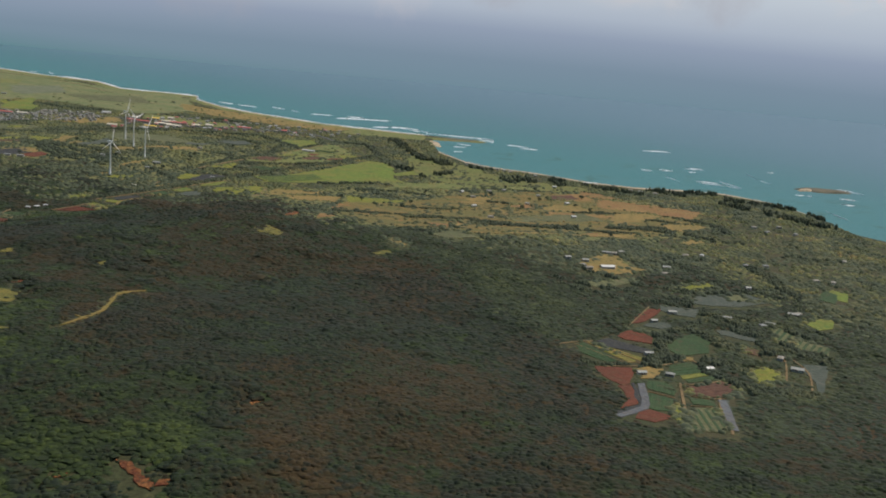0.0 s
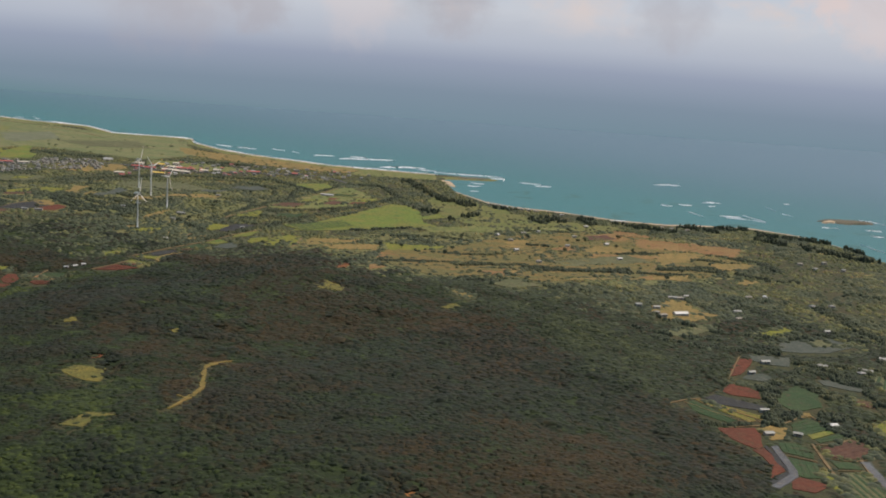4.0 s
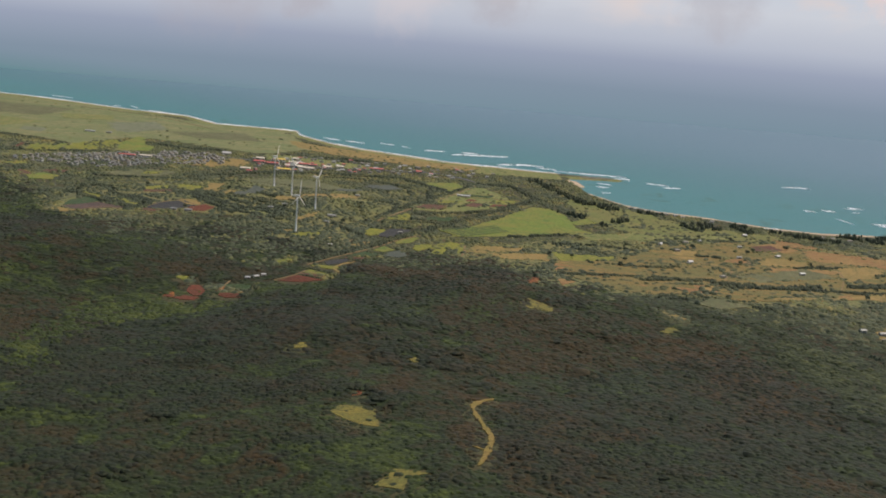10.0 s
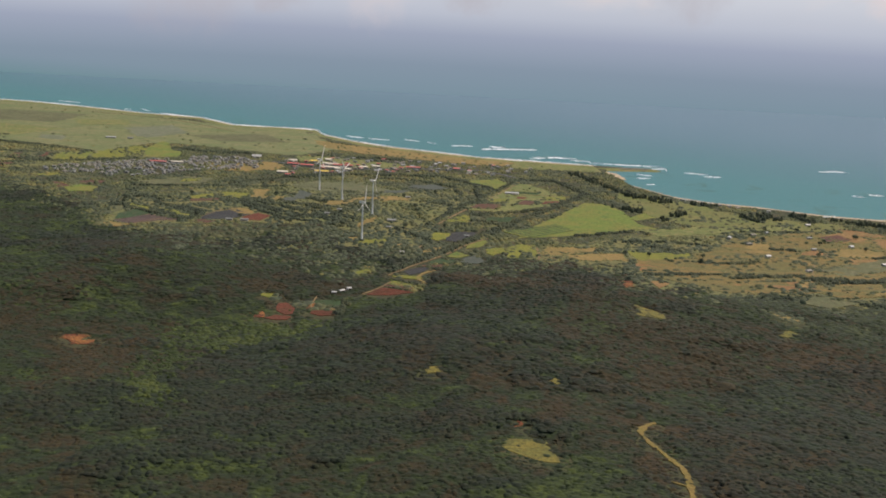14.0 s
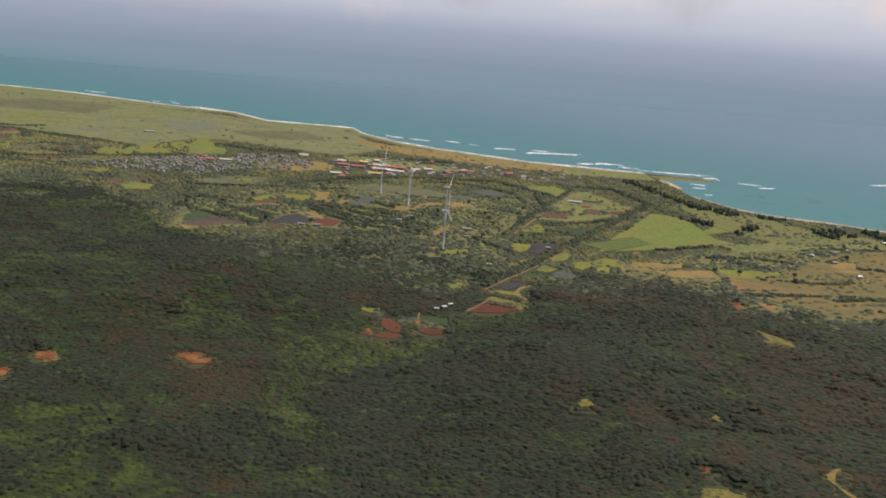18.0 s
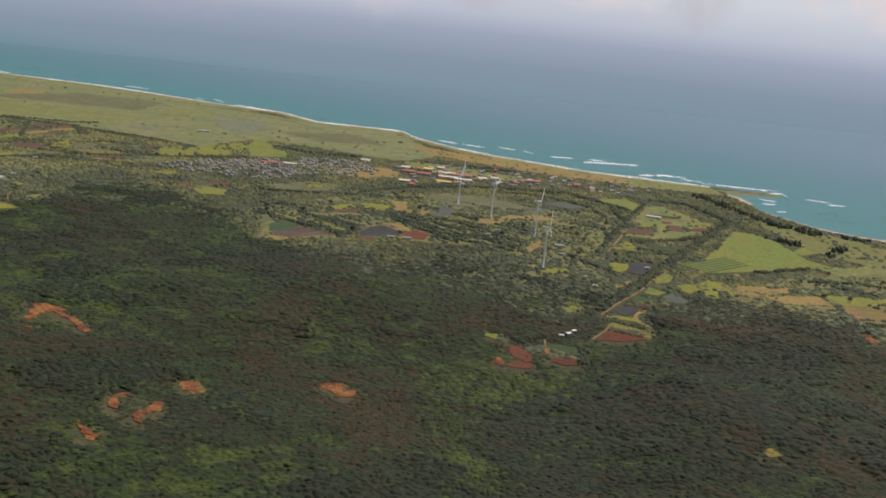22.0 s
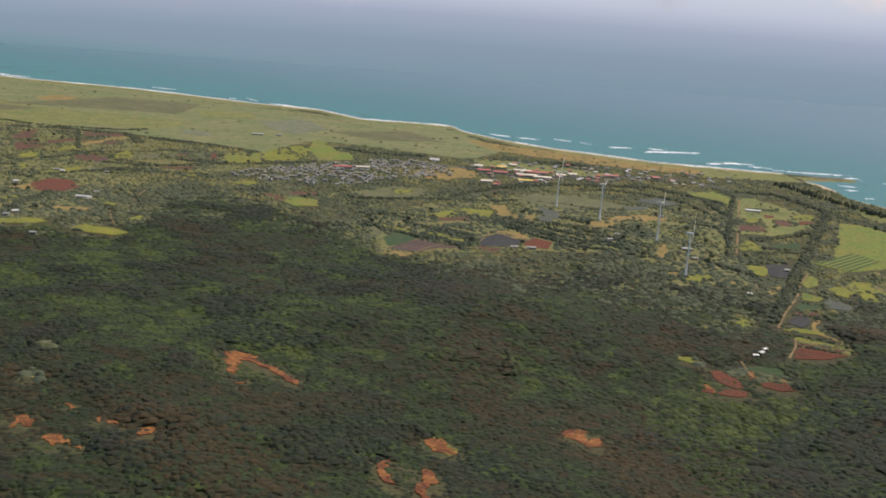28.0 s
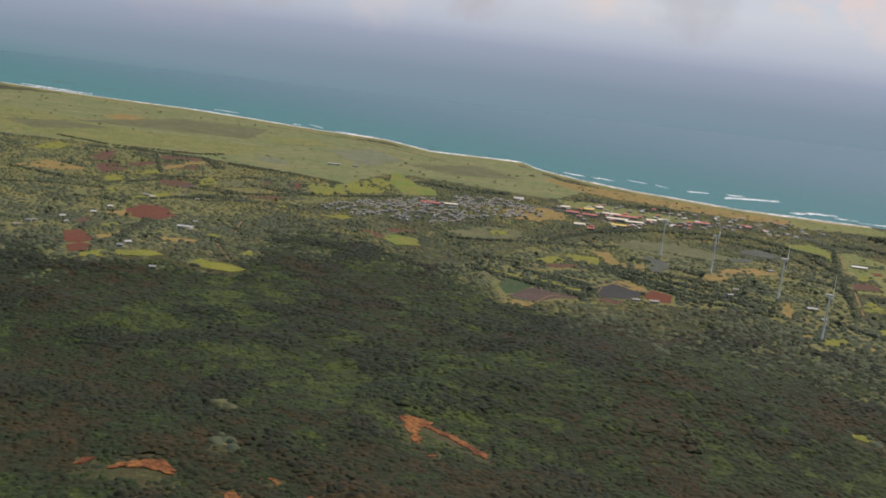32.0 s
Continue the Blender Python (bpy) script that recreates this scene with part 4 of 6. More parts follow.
field("brown", [(-1402, 2619), (-1381, 2630), (-1377, 2586), (-1398, 2578)])
field("red", [(-1352, 2634), (-1331, 2649), (-1324, 2609), (-1347, 2598)])
field("brown", [(-1416, 2444), (-1359, 2477), (-1315, 2467), (-1362, 2424)])
field("brown", [(-1590, 2523), (-1559, 2548), (-1523, 2506), (-1541, 2460), (-1572, 2474)])
field("lgreen", [(-1648, 2364), (-1638, 2397), (-1621, 2338), (-1635, 2334)])
field("lgreen", [(-1356, 2388), (-1326, 2388), (-1316, 2356), (-1349, 2368)])
field("green", [(-1148, 2186), (-1127, 2223), (-1089, 2207), (-1083, 2150), (-1124, 2138)])
field("brown", [(-1188, 2245), (-1165, 2234), (-1135, 2191), (-1166, 2181)])
field("brown", [(-1148, 2272), (-1100, 2285), (-1090, 2256), (-1137, 2231)])
field("lawn", [(-51, 2443), (56, 2398), (154, 2239), (271, 2185), (355, 2172), (325, 2101), (190, 2081), (50, 2068), (-8, 2130), (-53, 2224)])
field("rough", [(-150, 1764), (3, 1864), (84, 1989), (257, 2086), (356, 2047), (539, 1963), (474, 1809), (369, 1691), (111, 1530), (35, 1549), (-80, 1532), (-159, 1643)])
field("fallow", [(-156, 1740), (-104, 1768), (-47, 1777), (-15, 1755), (-31, 1709), (-111, 1691), (-160, 1675)])
field("fallow", [(-57, 1635), (-44, 1609), (9, 1628), (62, 1634), (62, 1580), (28, 1554), (-7, 1586), (-57, 1582)])
field("dry", [(52, 1611), (82, 1650), (57, 1573), (42, 1551)])
field("fallow", [(343, 2043), (396, 2038), (457, 2024), (534, 2001), (539, 1963), (494, 1903), (441, 1925), (361, 1934), (330, 1966)])
field("fallow", [(312, 2125), (355, 2116), (404, 2061), (358, 2055), (310, 2079)])
field("fallow", [(259, 2052), (313, 2091), (336, 2033), (271, 1980)])
field("dry", [(214, 1904), (273, 1950), (317, 1923), (303, 1881), (219, 1865)])
field("fallow", [(158, 1898), (203, 1920), (201, 1870), (148, 1854)])
field("dry", [(66, 1902), (102, 1973), (129, 1951), (103, 1873), (65, 1831)])
field("dry", [(88, 1847), (138, 1853), (154, 1798), (130, 1738), (130, 1821)])
field("fallow", [(226, 1854), (351, 1873), (350, 1847), (216, 1819)])
field("dry", [(359, 1896), (423, 1932), (453, 1903), (325, 1770), (331, 1815)])
field("dry", [(431, 1824), (495, 1858), (526, 1839), (461, 1779), (428, 1790)])
field("dry", [(125, 1551), (220, 1618), (360, 1712), (372, 1698), (256, 1623), (145, 1537)])
field("fallow", [(214, 1612), (293, 1678), (278, 1636), (206, 1576)])
field("dry", [(417, 1674), (448, 1705), (486, 1709), (446, 1660)])
field("olive", [(4, 1489), (49, 1537), (87, 1498), (41, 1464)])
field("dry", [(-45, 1423), (-18, 1417), (-26, 1398), (-41, 1405)])
field("fallow", [(-166, 1587), (-140, 1569), (-163, 1526)])
field("dry", [(-251, 1797), (-156, 1813), (-154, 1760), (-233, 1732)])
field("lgreen", [(-149, 1845), (-117, 1834), (-39, 1841), (-43, 1809), (-131, 1770)])
field("pasture", [(-80, 2023), (34, 2077), (146, 2088), (227, 2149), (215, 2097), (70, 2029), (-64, 1976)])
field("brown", [(244, 2039), (294, 2063), (304, 2021), (240, 1981)])
field("olive", [(132, 1749), (290, 1868), (320, 1810), (158, 1705)])
field("green", [(-332, 1938), (-228, 2038), (-201, 1987), (-296, 1899)], 9)
track(5, [(316, 2141), (388, 2079), (457, 2024), (539, 1963), (593, 1928)])
track(3, [(331, 2017), (344, 1854), (292, 1712)])
track(3, [(63, 1882), (116, 1845), (143, 1784), (139, 1739)])
track(3, [(80, 1638), (146, 1796)])
driveway(7, [(223, 945), (214, 876), (204, 856), (180, 828)])
driveway(7, [(295, 915), (289, 875), (280, 822)])
track(5, [(-327, 1853), (-289, 1827), (-297, 1722)])
track(5, [(-288, 1829), (-289, 1776), (-267, 1742)])
track(4, [(-1538, 3638), (-1262, 3519), (-1012, 3264)])
driveway(7, [(-1067, 2556), (-905, 2673), (-781, 2660), (-686, 2598), (-533, 2649), (-336, 2690), (-247, 2591)])
scar_line(10, [(-1105, 1309), (-1093, 1312), (-1076, 1295)])
scar_line(9, [(-1079, 1299), (-1058, 1281), (-1040, 1248)])
scar_line(7, [(-1095, 1252), (-1093, 1272)])
scar_line(4, [(-1086, 1223), (-1078, 1231)])
scar_line(6, [(-967, 1124), (-972, 1105), (-970, 1085), (-963, 1076)])
scar_line(8, [(-942, 1115), (-941, 1091), (-948, 1071), (-941, 1055)])
scar_line(7, [(-937, 1167), (-919, 1162)])
scar_line(8, [(-978, 1033), (-969, 1024), (-962, 1019)])
scar_line(7, [(-1297, 1113), (-1288, 1125)])
scar_line(8, [(-1277, 1112), (-1260, 1123), (-1239, 1117)])
scar_line(9, [(-1269, 1116), (-1252, 1127), (-1239, 1121)])
scar_line(8, [(-184, 611), (-173, 603), (-151, 574)])
scar_line(6, [(-216, 590), (-209, 595)])
scar_line(5, [(-151, 579), (-142, 587)])
path(7, [(-282, 1033), (-301, 1002), (-295, 946), (-291, 906), (-300, 854), (-304, 842)])
path(4, [(-306, 886), (-297, 878)])

# ---- shore: beach, cape, reef, surf ----


def shore_strip(name, x0, x1, inner, outer, mat, lift, label, category):
    xs = np.arange(x0, x1, 9.0)
    ys = np.interp(xs, COAST_X, COAST_Y)
    verts, faces = [], []
    for i, (x, y) in enumerate(zip(xs, ys)):
        k = 1 + 0.6 * noise.noise((x * 0.02, 0, 5))
        for d in (-inner * k, -inner * 0.3, outer * k):
            verts.append((x, y + d, max(ground_at(x, y + d), -0.1) + lift))
        if i:
            j = 3 * i
            faces += [(j - 3, j - 2, j + 1, j), (j - 2, j - 1, j + 2, j + 1)]
    CLEAR.append([(x, y - inner * 1.2) for x, y in zip(xs, ys)] + [(x, y + 60) for x, y in zip(xs[::-1], ys[::-1])])
    return tagged(finish(name, verts, faces, mat, smooth=True), label, category, kind="structure")


shore_strip("coastal_grass", -2900, -14, 75, -6, MAT["pasture"], 0.22, "tan-green grass bank behind the beach", "grass")
shore_strip("beach", -2900, -770, 9, 9, MAT["sand"], 0.3, "narrow pale sand beach along the far shore", "beach")
shore_strip("beach", -750, -12, 13, 8, MAT["sand"], 0.3, "tan sand beach before dry coastal grass", "beach")
shore_strip("beach", 12, 800, 13, 6, MAT["sand"], 0.3, "narrow sand beach before coastal trees", "beach")


def blob(name, cx, cy, rx, ry, turn, mat, z, label, category, seed, kind="", deep=0.5):
    """A ragged low mound or patch with a sunken rim."""
    c, s = math.cos(radians(turn)), math.sin(radians(turn))
    verts, n = [(cx, cy, z)], 22
    for ring, h in ((0.45, z), (0.8, z * 0.8), (1.0, -deep)):
        for k in range(n):
            a = 2 * math.pi * k / n
            r = ring * (1 + 0.55 * noise.noise((math.cos(a) * 1.7, math.sin(a) * 1.7, seed * 3.1)))
            u, v = rx * r * math.cos(a), ry * r * math.sin(a)
            verts.append((cx + c * u - s * v, cy + s * u + c * v, h))
    faces = [(0, 1 + k, 1 + (k + 1) % n) for k in range(n)]
    for ring in range(2):
        for k in range(n):
            a, b = 1 + ring * n + k, 1 + ring * n + (k + 1) % n
            faces.append((a, a + n, b + n, b))
    return tagged(finish(name, verts, faces, mat), label, category, kind=kind)


blob("cove_beach", 4, 2735, 20, 52, 10, MAT["sand"], 2.6, "bright curved sand beach in the cove", "beach", 1, "structure")
blob("cape_reef", 80, 2864, 80, 20, 2, MAT["reef"], 3.0, "low dark rocky cape with thin grass", "cape", 2, "structure")
blob("rocky_islet", 962, 2480, 66, 36, 10, MAT["reef"], 3.4, "low brown rocky islet ringed by surf", "islet", 3)
blob("islet_beach", 915, 2462, 26, 12, 40, MAT["sand"], 3.9, "tan sand spit on the islet", "beach", 4)


def surf(width, line):
    """Breaking waves: torn low banks of foam with scraps before and behind."""
    width *= 0.78
    verts, faces = [], []
    lens = np.r_[0, np.cumsum([math.hypot(b[0] - a[0], b[1] - a[1]) for a, b in zip(line, line[1:])])]
    total = float(lens[-1])
    for shift, share, limit in ((0.0, 1.0, -0.28), (width * 0.75, 0.55, 0.02), (-width * 0.6, 0.5, 0.05)):
        n = max(8, int(total / 5))
        us = np.linspace(0, total, n + 1)
        xs, ys = np.interp(us, lens, [p[0] for p in line]), np.interp(us, lens, [p[1] for p in line])
        start = len(verts)
        for i, (x, y) in enumerate(zip(xs, ys)):
            y = y + shift + width * 0.35 * noise.noise((x * 0.02, y * 0.02, 4.0 + shift))
            taper = min(1.0, 3.2 * min(i, n - i) / n + 0.12) * share
            k = max(0.4, width * 0.5 * taper * (0.75 + 1.3 * noise.noise((x * 0.05, y * 0.05, 1.0))))
            m = max(0.4, width * 0.5 * taper * (0.75 + 1.4 * noise.noise((x * 0.07, y * 0.07, 8.0))))
            for d, z in ((-k, 0.02), (-k * 0.4, 0.7), (m * 0.3, 0.9), (m, 0.02)):
                verts.append((x, y + d, z + 0.04))
            if i:
                j = start + 4 * i
                faces += [(j - 4 + q, j - 3 + q, j + 1 + q, j + q) for q in range(3) if noise.noise((x * 0.07, y * 0.07, q * 1.5 + shift)) > limit]
    if faces:
        tagged(finish("surf_line", verts, faces, MAT["foam"]), "white breaking surf line over the reef", "surf", "breakers along the shore")


surf(22, [(-2466, 4173), (-2322, 4109), (-2184, 4049)])
surf(14, [(-2022, 3964), (-1962, 3953)])
surf(18, [(-1883, 3941), (-1756, 3886), (-1671, 3837)])
surf(10, [(-1765, 3994), (-1681, 3962)])
surf(12, [(-1564, 3767), (-1531, 3736)])
surf(9, [(-1481, 3804), (-1459, 3803)])
surf(10, [(-1434, 3848), (-1385, 3771)])
surf(16, [(-1343, 3732), (-1173, 3638)])
surf(18, [(-1173, 3638), (-1058, 3485)])
surf(14, [(-1057, 3472), (-940, 3451)])
surf(22, [(-873, 3456), (-823, 3462), (-775, 3398)])
surf(16, [(-776, 3369), (-738, 3293)])
surf(13, [(-689, 3312), (-635, 3285)])
surf(13, [(-620, 3280), (-559, 3257)])
surf(14, [(-515, 3296), (-471, 3265)])
surf(10, [(-449, 3256), (-422, 3226)])
surf(11, [(-380, 3195), (-316, 3209)])
surf(20, [(-297, 3146), (-230, 3172), (-132, 3193)])
surf(16, [(-268, 3215), (-220, 3217)])
surf(20, [(-174, 2996), (-99, 3034), (-43, 3024)])
surf(15, [(-66, 2996), (-13, 2977)])
surf(12, [(-251, 2946), (-199, 2927)])
surf(12, [(-20, 2957), (76, 2944), (175, 2940)])
surf(11, [(134, 2888), (176, 2907), (165, 2854)])
surf(8, [(70, 2775), (105, 2761)])
surf(9, [(58, 2710), (92, 2712)])
surf(8, [(58, 2610), (80, 2618)])
surf(7, [(-645, 3161), (-535, 3061)])
surf(7, [(-479, 3034), (-294, 2944)])
surf(10, [(209, 2846), (266, 2828)])
surf(8, [(243, 2788), (289, 2799)])
surf(12, [(619, 2997), (667, 3020), (701, 3011)])
surf(14, [(535, 2576), (560, 2571)])
surf(13, [(587, 2607), (620, 2610)])
surf(9, [(578, 2489), (595, 2427)])
surf(9, [(644, 2454), (694, 2449)])
surf(10, [(709, 2485), (738, 2407)])
surf(7, [(666, 2670), (713, 2681)])
surf(6, [(664, 2609), (683, 2616)])
surf(6, [(343, 2272), (377, 2283)])
surf(5, [(92, 2414), (158, 2363)])
surf(9, [(833, 2558), (847, 2528)])
surf(8, [(651, 2431), (702, 2423), (733, 2393)])
surf(7, [(907, 2742), (925, 2750)])
surf(12, [(1015, 2519), (1039, 2510), (1060, 2477)])
surf(9, [(962, 2371), (997, 2366)])
surf(14, [(800, 1993), (801, 1935)])
surf(8, [(936, 2288), (962, 2280)])
surf(8, [(684, 2695), (717, 2678)])
surf(7, [(829, 2661), (834, 2607)])
surf(8, [(858, 2372), (897, 2371)])
surf(9, [(856, 2165), (867, 2075)])

for i in range(2, 14):
    surf(9 - 2 * (i % 2), [(x, y + 15) for x, y in zip(COAST_X[i:i + 2], COAST_Y[i:i + 2])])

# ---- woods ----
rng = np.random.default_rng(7)


def crown_shape(lumps, segs, seed, rings=3):
    """A crown of a few lumpy domes; unit width, unit height."""
    r = np.random.default_rng(seed)
    verts, faces = [], []
    for k in range(lumps):
        a, d = 2 * math.pi * (k / lumps) + r.uniform(-0.5, 0.5), (0.24 if lumps > 1 else 0.0) * r.uniform(0.7, 1.2)
        cx, cy, w, top = d * math.cos(a), d * math.sin(a), (0.34 if lumps > 1 else 0.5) * r.uniform(0.85, 1.15), r.uniform(0.72, 1.0)
        i = len(verts)
        verts.append((cx + r.uniform(-0.06, 0.06), cy + r.uniform(-0.06, 0.06), top))
        for ring, (rad, h) in enumerate(((0.62, 0.80), (1.0, 0.42), (0.72, -0.25)) if rings == 3 else ((0.6, 0.75), (1.05, -0.2))):
            for s in range(segs):
                b = 2 * math.pi * (s + 0.5 * ring) / segs
                q = rad * w * r.uniform(0.68, 1.32)
                verts.append((cx + q * math.cos(b), cy + q * math.sin(b), top * h + r.uniform(-0.07, 0.07)))
        faces += [(i, i + 1 + s, i + 1 + (s + 1) % segs) for s in range(segs)]
        for ring in range(rings - 1):
            for s in range(segs):
                a0, a1 = i + 1 + ring * segs + s, i + 1 + ring * segs + (s + 1) % segs
                faces += [(a0, a0 + segs, a1), (a1, a0 + segs, a1 + segs)]
    return np.array(verts), np.array(faces)


def plant(name, x, y, wide, tall, shapes, mat, label, category, rise=0.0):
    """Many crowns in one mesh; each keeps its own island."""
    pick = rng.integers(0, len(shapes), len(x))
    turn = rng.uniform(0, 6.283, len(x))
    z = land(x, y) + rise
    vs, fs, base = [], [], 0
    for k, (v, f) in enumerate(shapes):
        m = np.nonzero(pick == k)[0]
        if not len(m):
            continue
        c, s = np.cos(turn[m])[:, None], np.sin(turn[m])[:, None]
        px = x[m][:, None] + wide[m][:, None] * (c * v[:, 0] - s * v[:, 1])
        py = y[m][:, None] + wide[m][:, None] * (s * v[:, 0] + c * v[:, 1])
        pz = z[m][:, None] + tall[m][:, None] * v[:, 2]
        vs.append(np.stack([px, py, pz], 2).reshape(-1, 3))
        fs.append((f[None] + (base + np.arange(len(m)) * len(v))[:, None, None]).reshape(-1, 3))
        base += len(m) * len(v)
    vs, fs = np.concatenate(vs), np.concatenate(fs)
    me = bpy.data.meshes.new(name)
    me.vertices.add(len(vs))
    me.vertices.foreach_set("co", vs.ravel().astype(np.float32))
    me.loops.add(fs.size)
    me.loops.foreach_set("vertex_index", fs.ravel().astype(np.int32))
    me.polygons.add(len(fs))
    me.polygons.foreach_set("loop_start", np.arange(0, fs.size, 3, dtype=np.int32))
    me.polygons.foreach_set("use_smooth", np.ones(len(fs), bool))
    me.update(calc_edges=True)
    me.materials.append(mat)
    return tagged(new(name, me), label, category, kind="stuff")


def free(x, y):
    """True where a tree may stand; the rims of clearings are loose."""
    ok = np.ones(len(x), bool)
    jx, jy = x + rng.normal(0, 2.5, len(x)), y + rng.normal(0, 2.5, len(x))
    for poly, keep in [(p, 0.0) for p in CLEAR] + THIN:
        xs, ys = [p[0] for p in poly], [p[1] for p in poly]
        near = np.nonzero((x > min(xs) - 6) & (x < max(xs) + 6) & (y > min(ys) - 18) & (y < max(ys) + 6) & ok)[0]
        hit = inside(jx[near], jy[near], poly)
        if keep < 0.2:
            hit |= inside(jx[near], jy[near] + 7, poly)
            hit |= inside(jx[near], jy[near] + 14, poly)
        hit = near[hit]
        ok[hit[rng.random(len(hit)) >= keep]] = False
    return ok


def scatter(step, x0, x1, y0, y1):
    gx, gy = np.meshgrid(np.arange(x0, x1, step), np.arange(y0, y1, step * 0.9))
    x = (gx + rng.uniform(-0.45, 0.45, gx.shape) * step).ravel()
    y = (gy + rng.uniform(-0.45, 0.45, gy.shape) * step).ravel()
    stretch = (y > 350 - 0.49 * x) & (x < 0.48 * y + 110) & (x > -1190 - 0.52 * (y - 500))
    return x[stretch], y[stretch]


def coast_off(x, y):
    return np.interp(x, COAST_X, COAST_Y) - y


def wave(x, y, f, seed):
    """A cheap smooth random field between -1 and 1."""
    r = np.random.default_rng(seed)
    total = 0
    for k in range(6):
        a, p = r.uniform(0, 6.283), r.uniform(0, 6.283)
        total = total + np.sin((x * math.cos(a) + y * math.sin(a)) * f * r.uniform(0.6, 1.7) + p)
    return total / 3.2


def lumps(x, y, size, seed):
    """Smooth random hummocks of about that many metres, between 0 and 1."""
    g = np.random.default_rng(seed).random((256, 256))
    u, v = x / size, y / size
    i, j = np.floor(u).astype(int), np.floor(v).astype(int)
    fu, fv = u - i, v - j
    fu, fv = fu * fu * (3 - 2 * fu), fv * fv * (3 - 2 * fv)
    a, b, c, d = g[i % 256, j % 256], g[(i + 1) % 256, j % 256], g[i % 256, (j + 1) % 256], g[(i + 1) % 256, (j + 1) % 256]
    return (a * (1 - fu) + b * fu) * (1 - fv) + (c * (1 - fu) + d * fu) * fv


NEAR = [crown_shape(2, 5, s, 2) for s in range(10)]
CLUMP = [crown_shape(1, 4, 80 + s, 2) for s in range(10)]
TOWN = [(-1271, 2408), (-1222, 2505), (-1074, 2627), (-982, 2710), (-856, 2733), (-838, 2551), (-968, 2461), (-1048, 2353), (-1110, 2339), (-1186, 2355)]
VILLAGE = [(-792, 2701), (-699, 2784), (-512, 2797), (-339, 2798), (-187, 2791), (-241, 2591), (-414, 2619), (-618, 2554), (-743, 2436)]
VALLEY = [(-741, 1333), (-684, 1346), (-637, 1352), (-566, 1370), (-594, 1331), (-655, 1261), (-693, 1193), (-709, 1116), (-697, 1069), (-682, 1020), (-691, 1004), (-710, 1044), (-727, 1080), (-732, 1142), (-728, 1219), (-746, 1299)]


def edge_of_woods(x):
    """Where the hill forest gives way to the plain's scrub."""
    return np.interp(x, (-2600, -1500, -1380, -1280, -1200, -1080, -1000, -800, -600, -450, -150, 100, 300, 450, 700), (1660, 1720, 1860, 2060, 2110, 2080, 1900, 1850, 1700, 1720, 1650, 1540, 1400, 1340, 1230))


STANDS = {"dark": [], "brown": []}


def dark_stand(poly):
    STANDS["dark"].append(ragged(poly, 16.0))


def brown_stand(poly):
    STANDS["brown"].append(ragged(poly, 16.0))


dark_stand([(-580, 1351), (-526, 1368), (-411, 1447), (-242, 1515), (-476, 1069), (-711, 1028), (-673, 1180), (-625, 1279)])
dark_stand([(-1245, 1911), (-1236, 1980), (-1200, 1994), (-1176, 1936), (-1194, 1868), (-1222, 1853)])
dark_stand([(-1247, 1584), (-1217, 1615), (-1193, 1554), (-1212, 1514)])
dark_stand([(-986, 1718), (-933, 1809), (-884, 1717), (-886, 1487), (-929, 1498)])
dark_stand([(-936, 1143), (-882, 1192), (-863, 1118), (-893, 1047), (-923, 1049)])
dark_stand([(-215, 1119), (-116, 1213), (30, 1297), (221, 1250), (88, 954), (-87, 878), (-182, 958)])
dark_stand([(-758, 1243), (-715, 1330), (-606, 1139), (-594, 1017), (-644, 959)])
dark_stand([(-512, 1231), (-445, 1271), (-389, 1205), (-405, 1128), (-477, 1130)])
dark_stand([(-312, 878), (-243, 1078), (-96, 978), (-52, 828), (-121, 777), (-221, 767)])
dark_stand([(113, 1086), (175, 987), (169, 784), (113, 681), (79, 803)])
brown_stand([(-796, 1247), (-737, 1325), (-720, 1295), (-744, 1175), (-753, 1059), (-801, 1026), (-817, 1119)])
brown_stand([(-931, 1361), (-879, 1450), (-844, 1409), (-864, 1273), (-913, 1251)])
brown_stand([(-1151, 1110), (-1120, 1157), (-1045, 1095), (-984, 1021), (-1001, 973), (-1068, 961)])
brown_stand([(-455, 1621), (-262, 1488), (-132, 1320), (-41, 1275), (-103, 1119), (-226, 1115), (-330, 1242)])
brown_stand([(51, 1375), (151, 1359), (181, 1259), (85, 1168), (29, 1223)])
brown_stand([(-124, 798), (-34, 920), (71, 904), (69, 718), (7, 617), (-85, 603)])


CELL, WX, WY = 7.0, -2310.0, -520.0


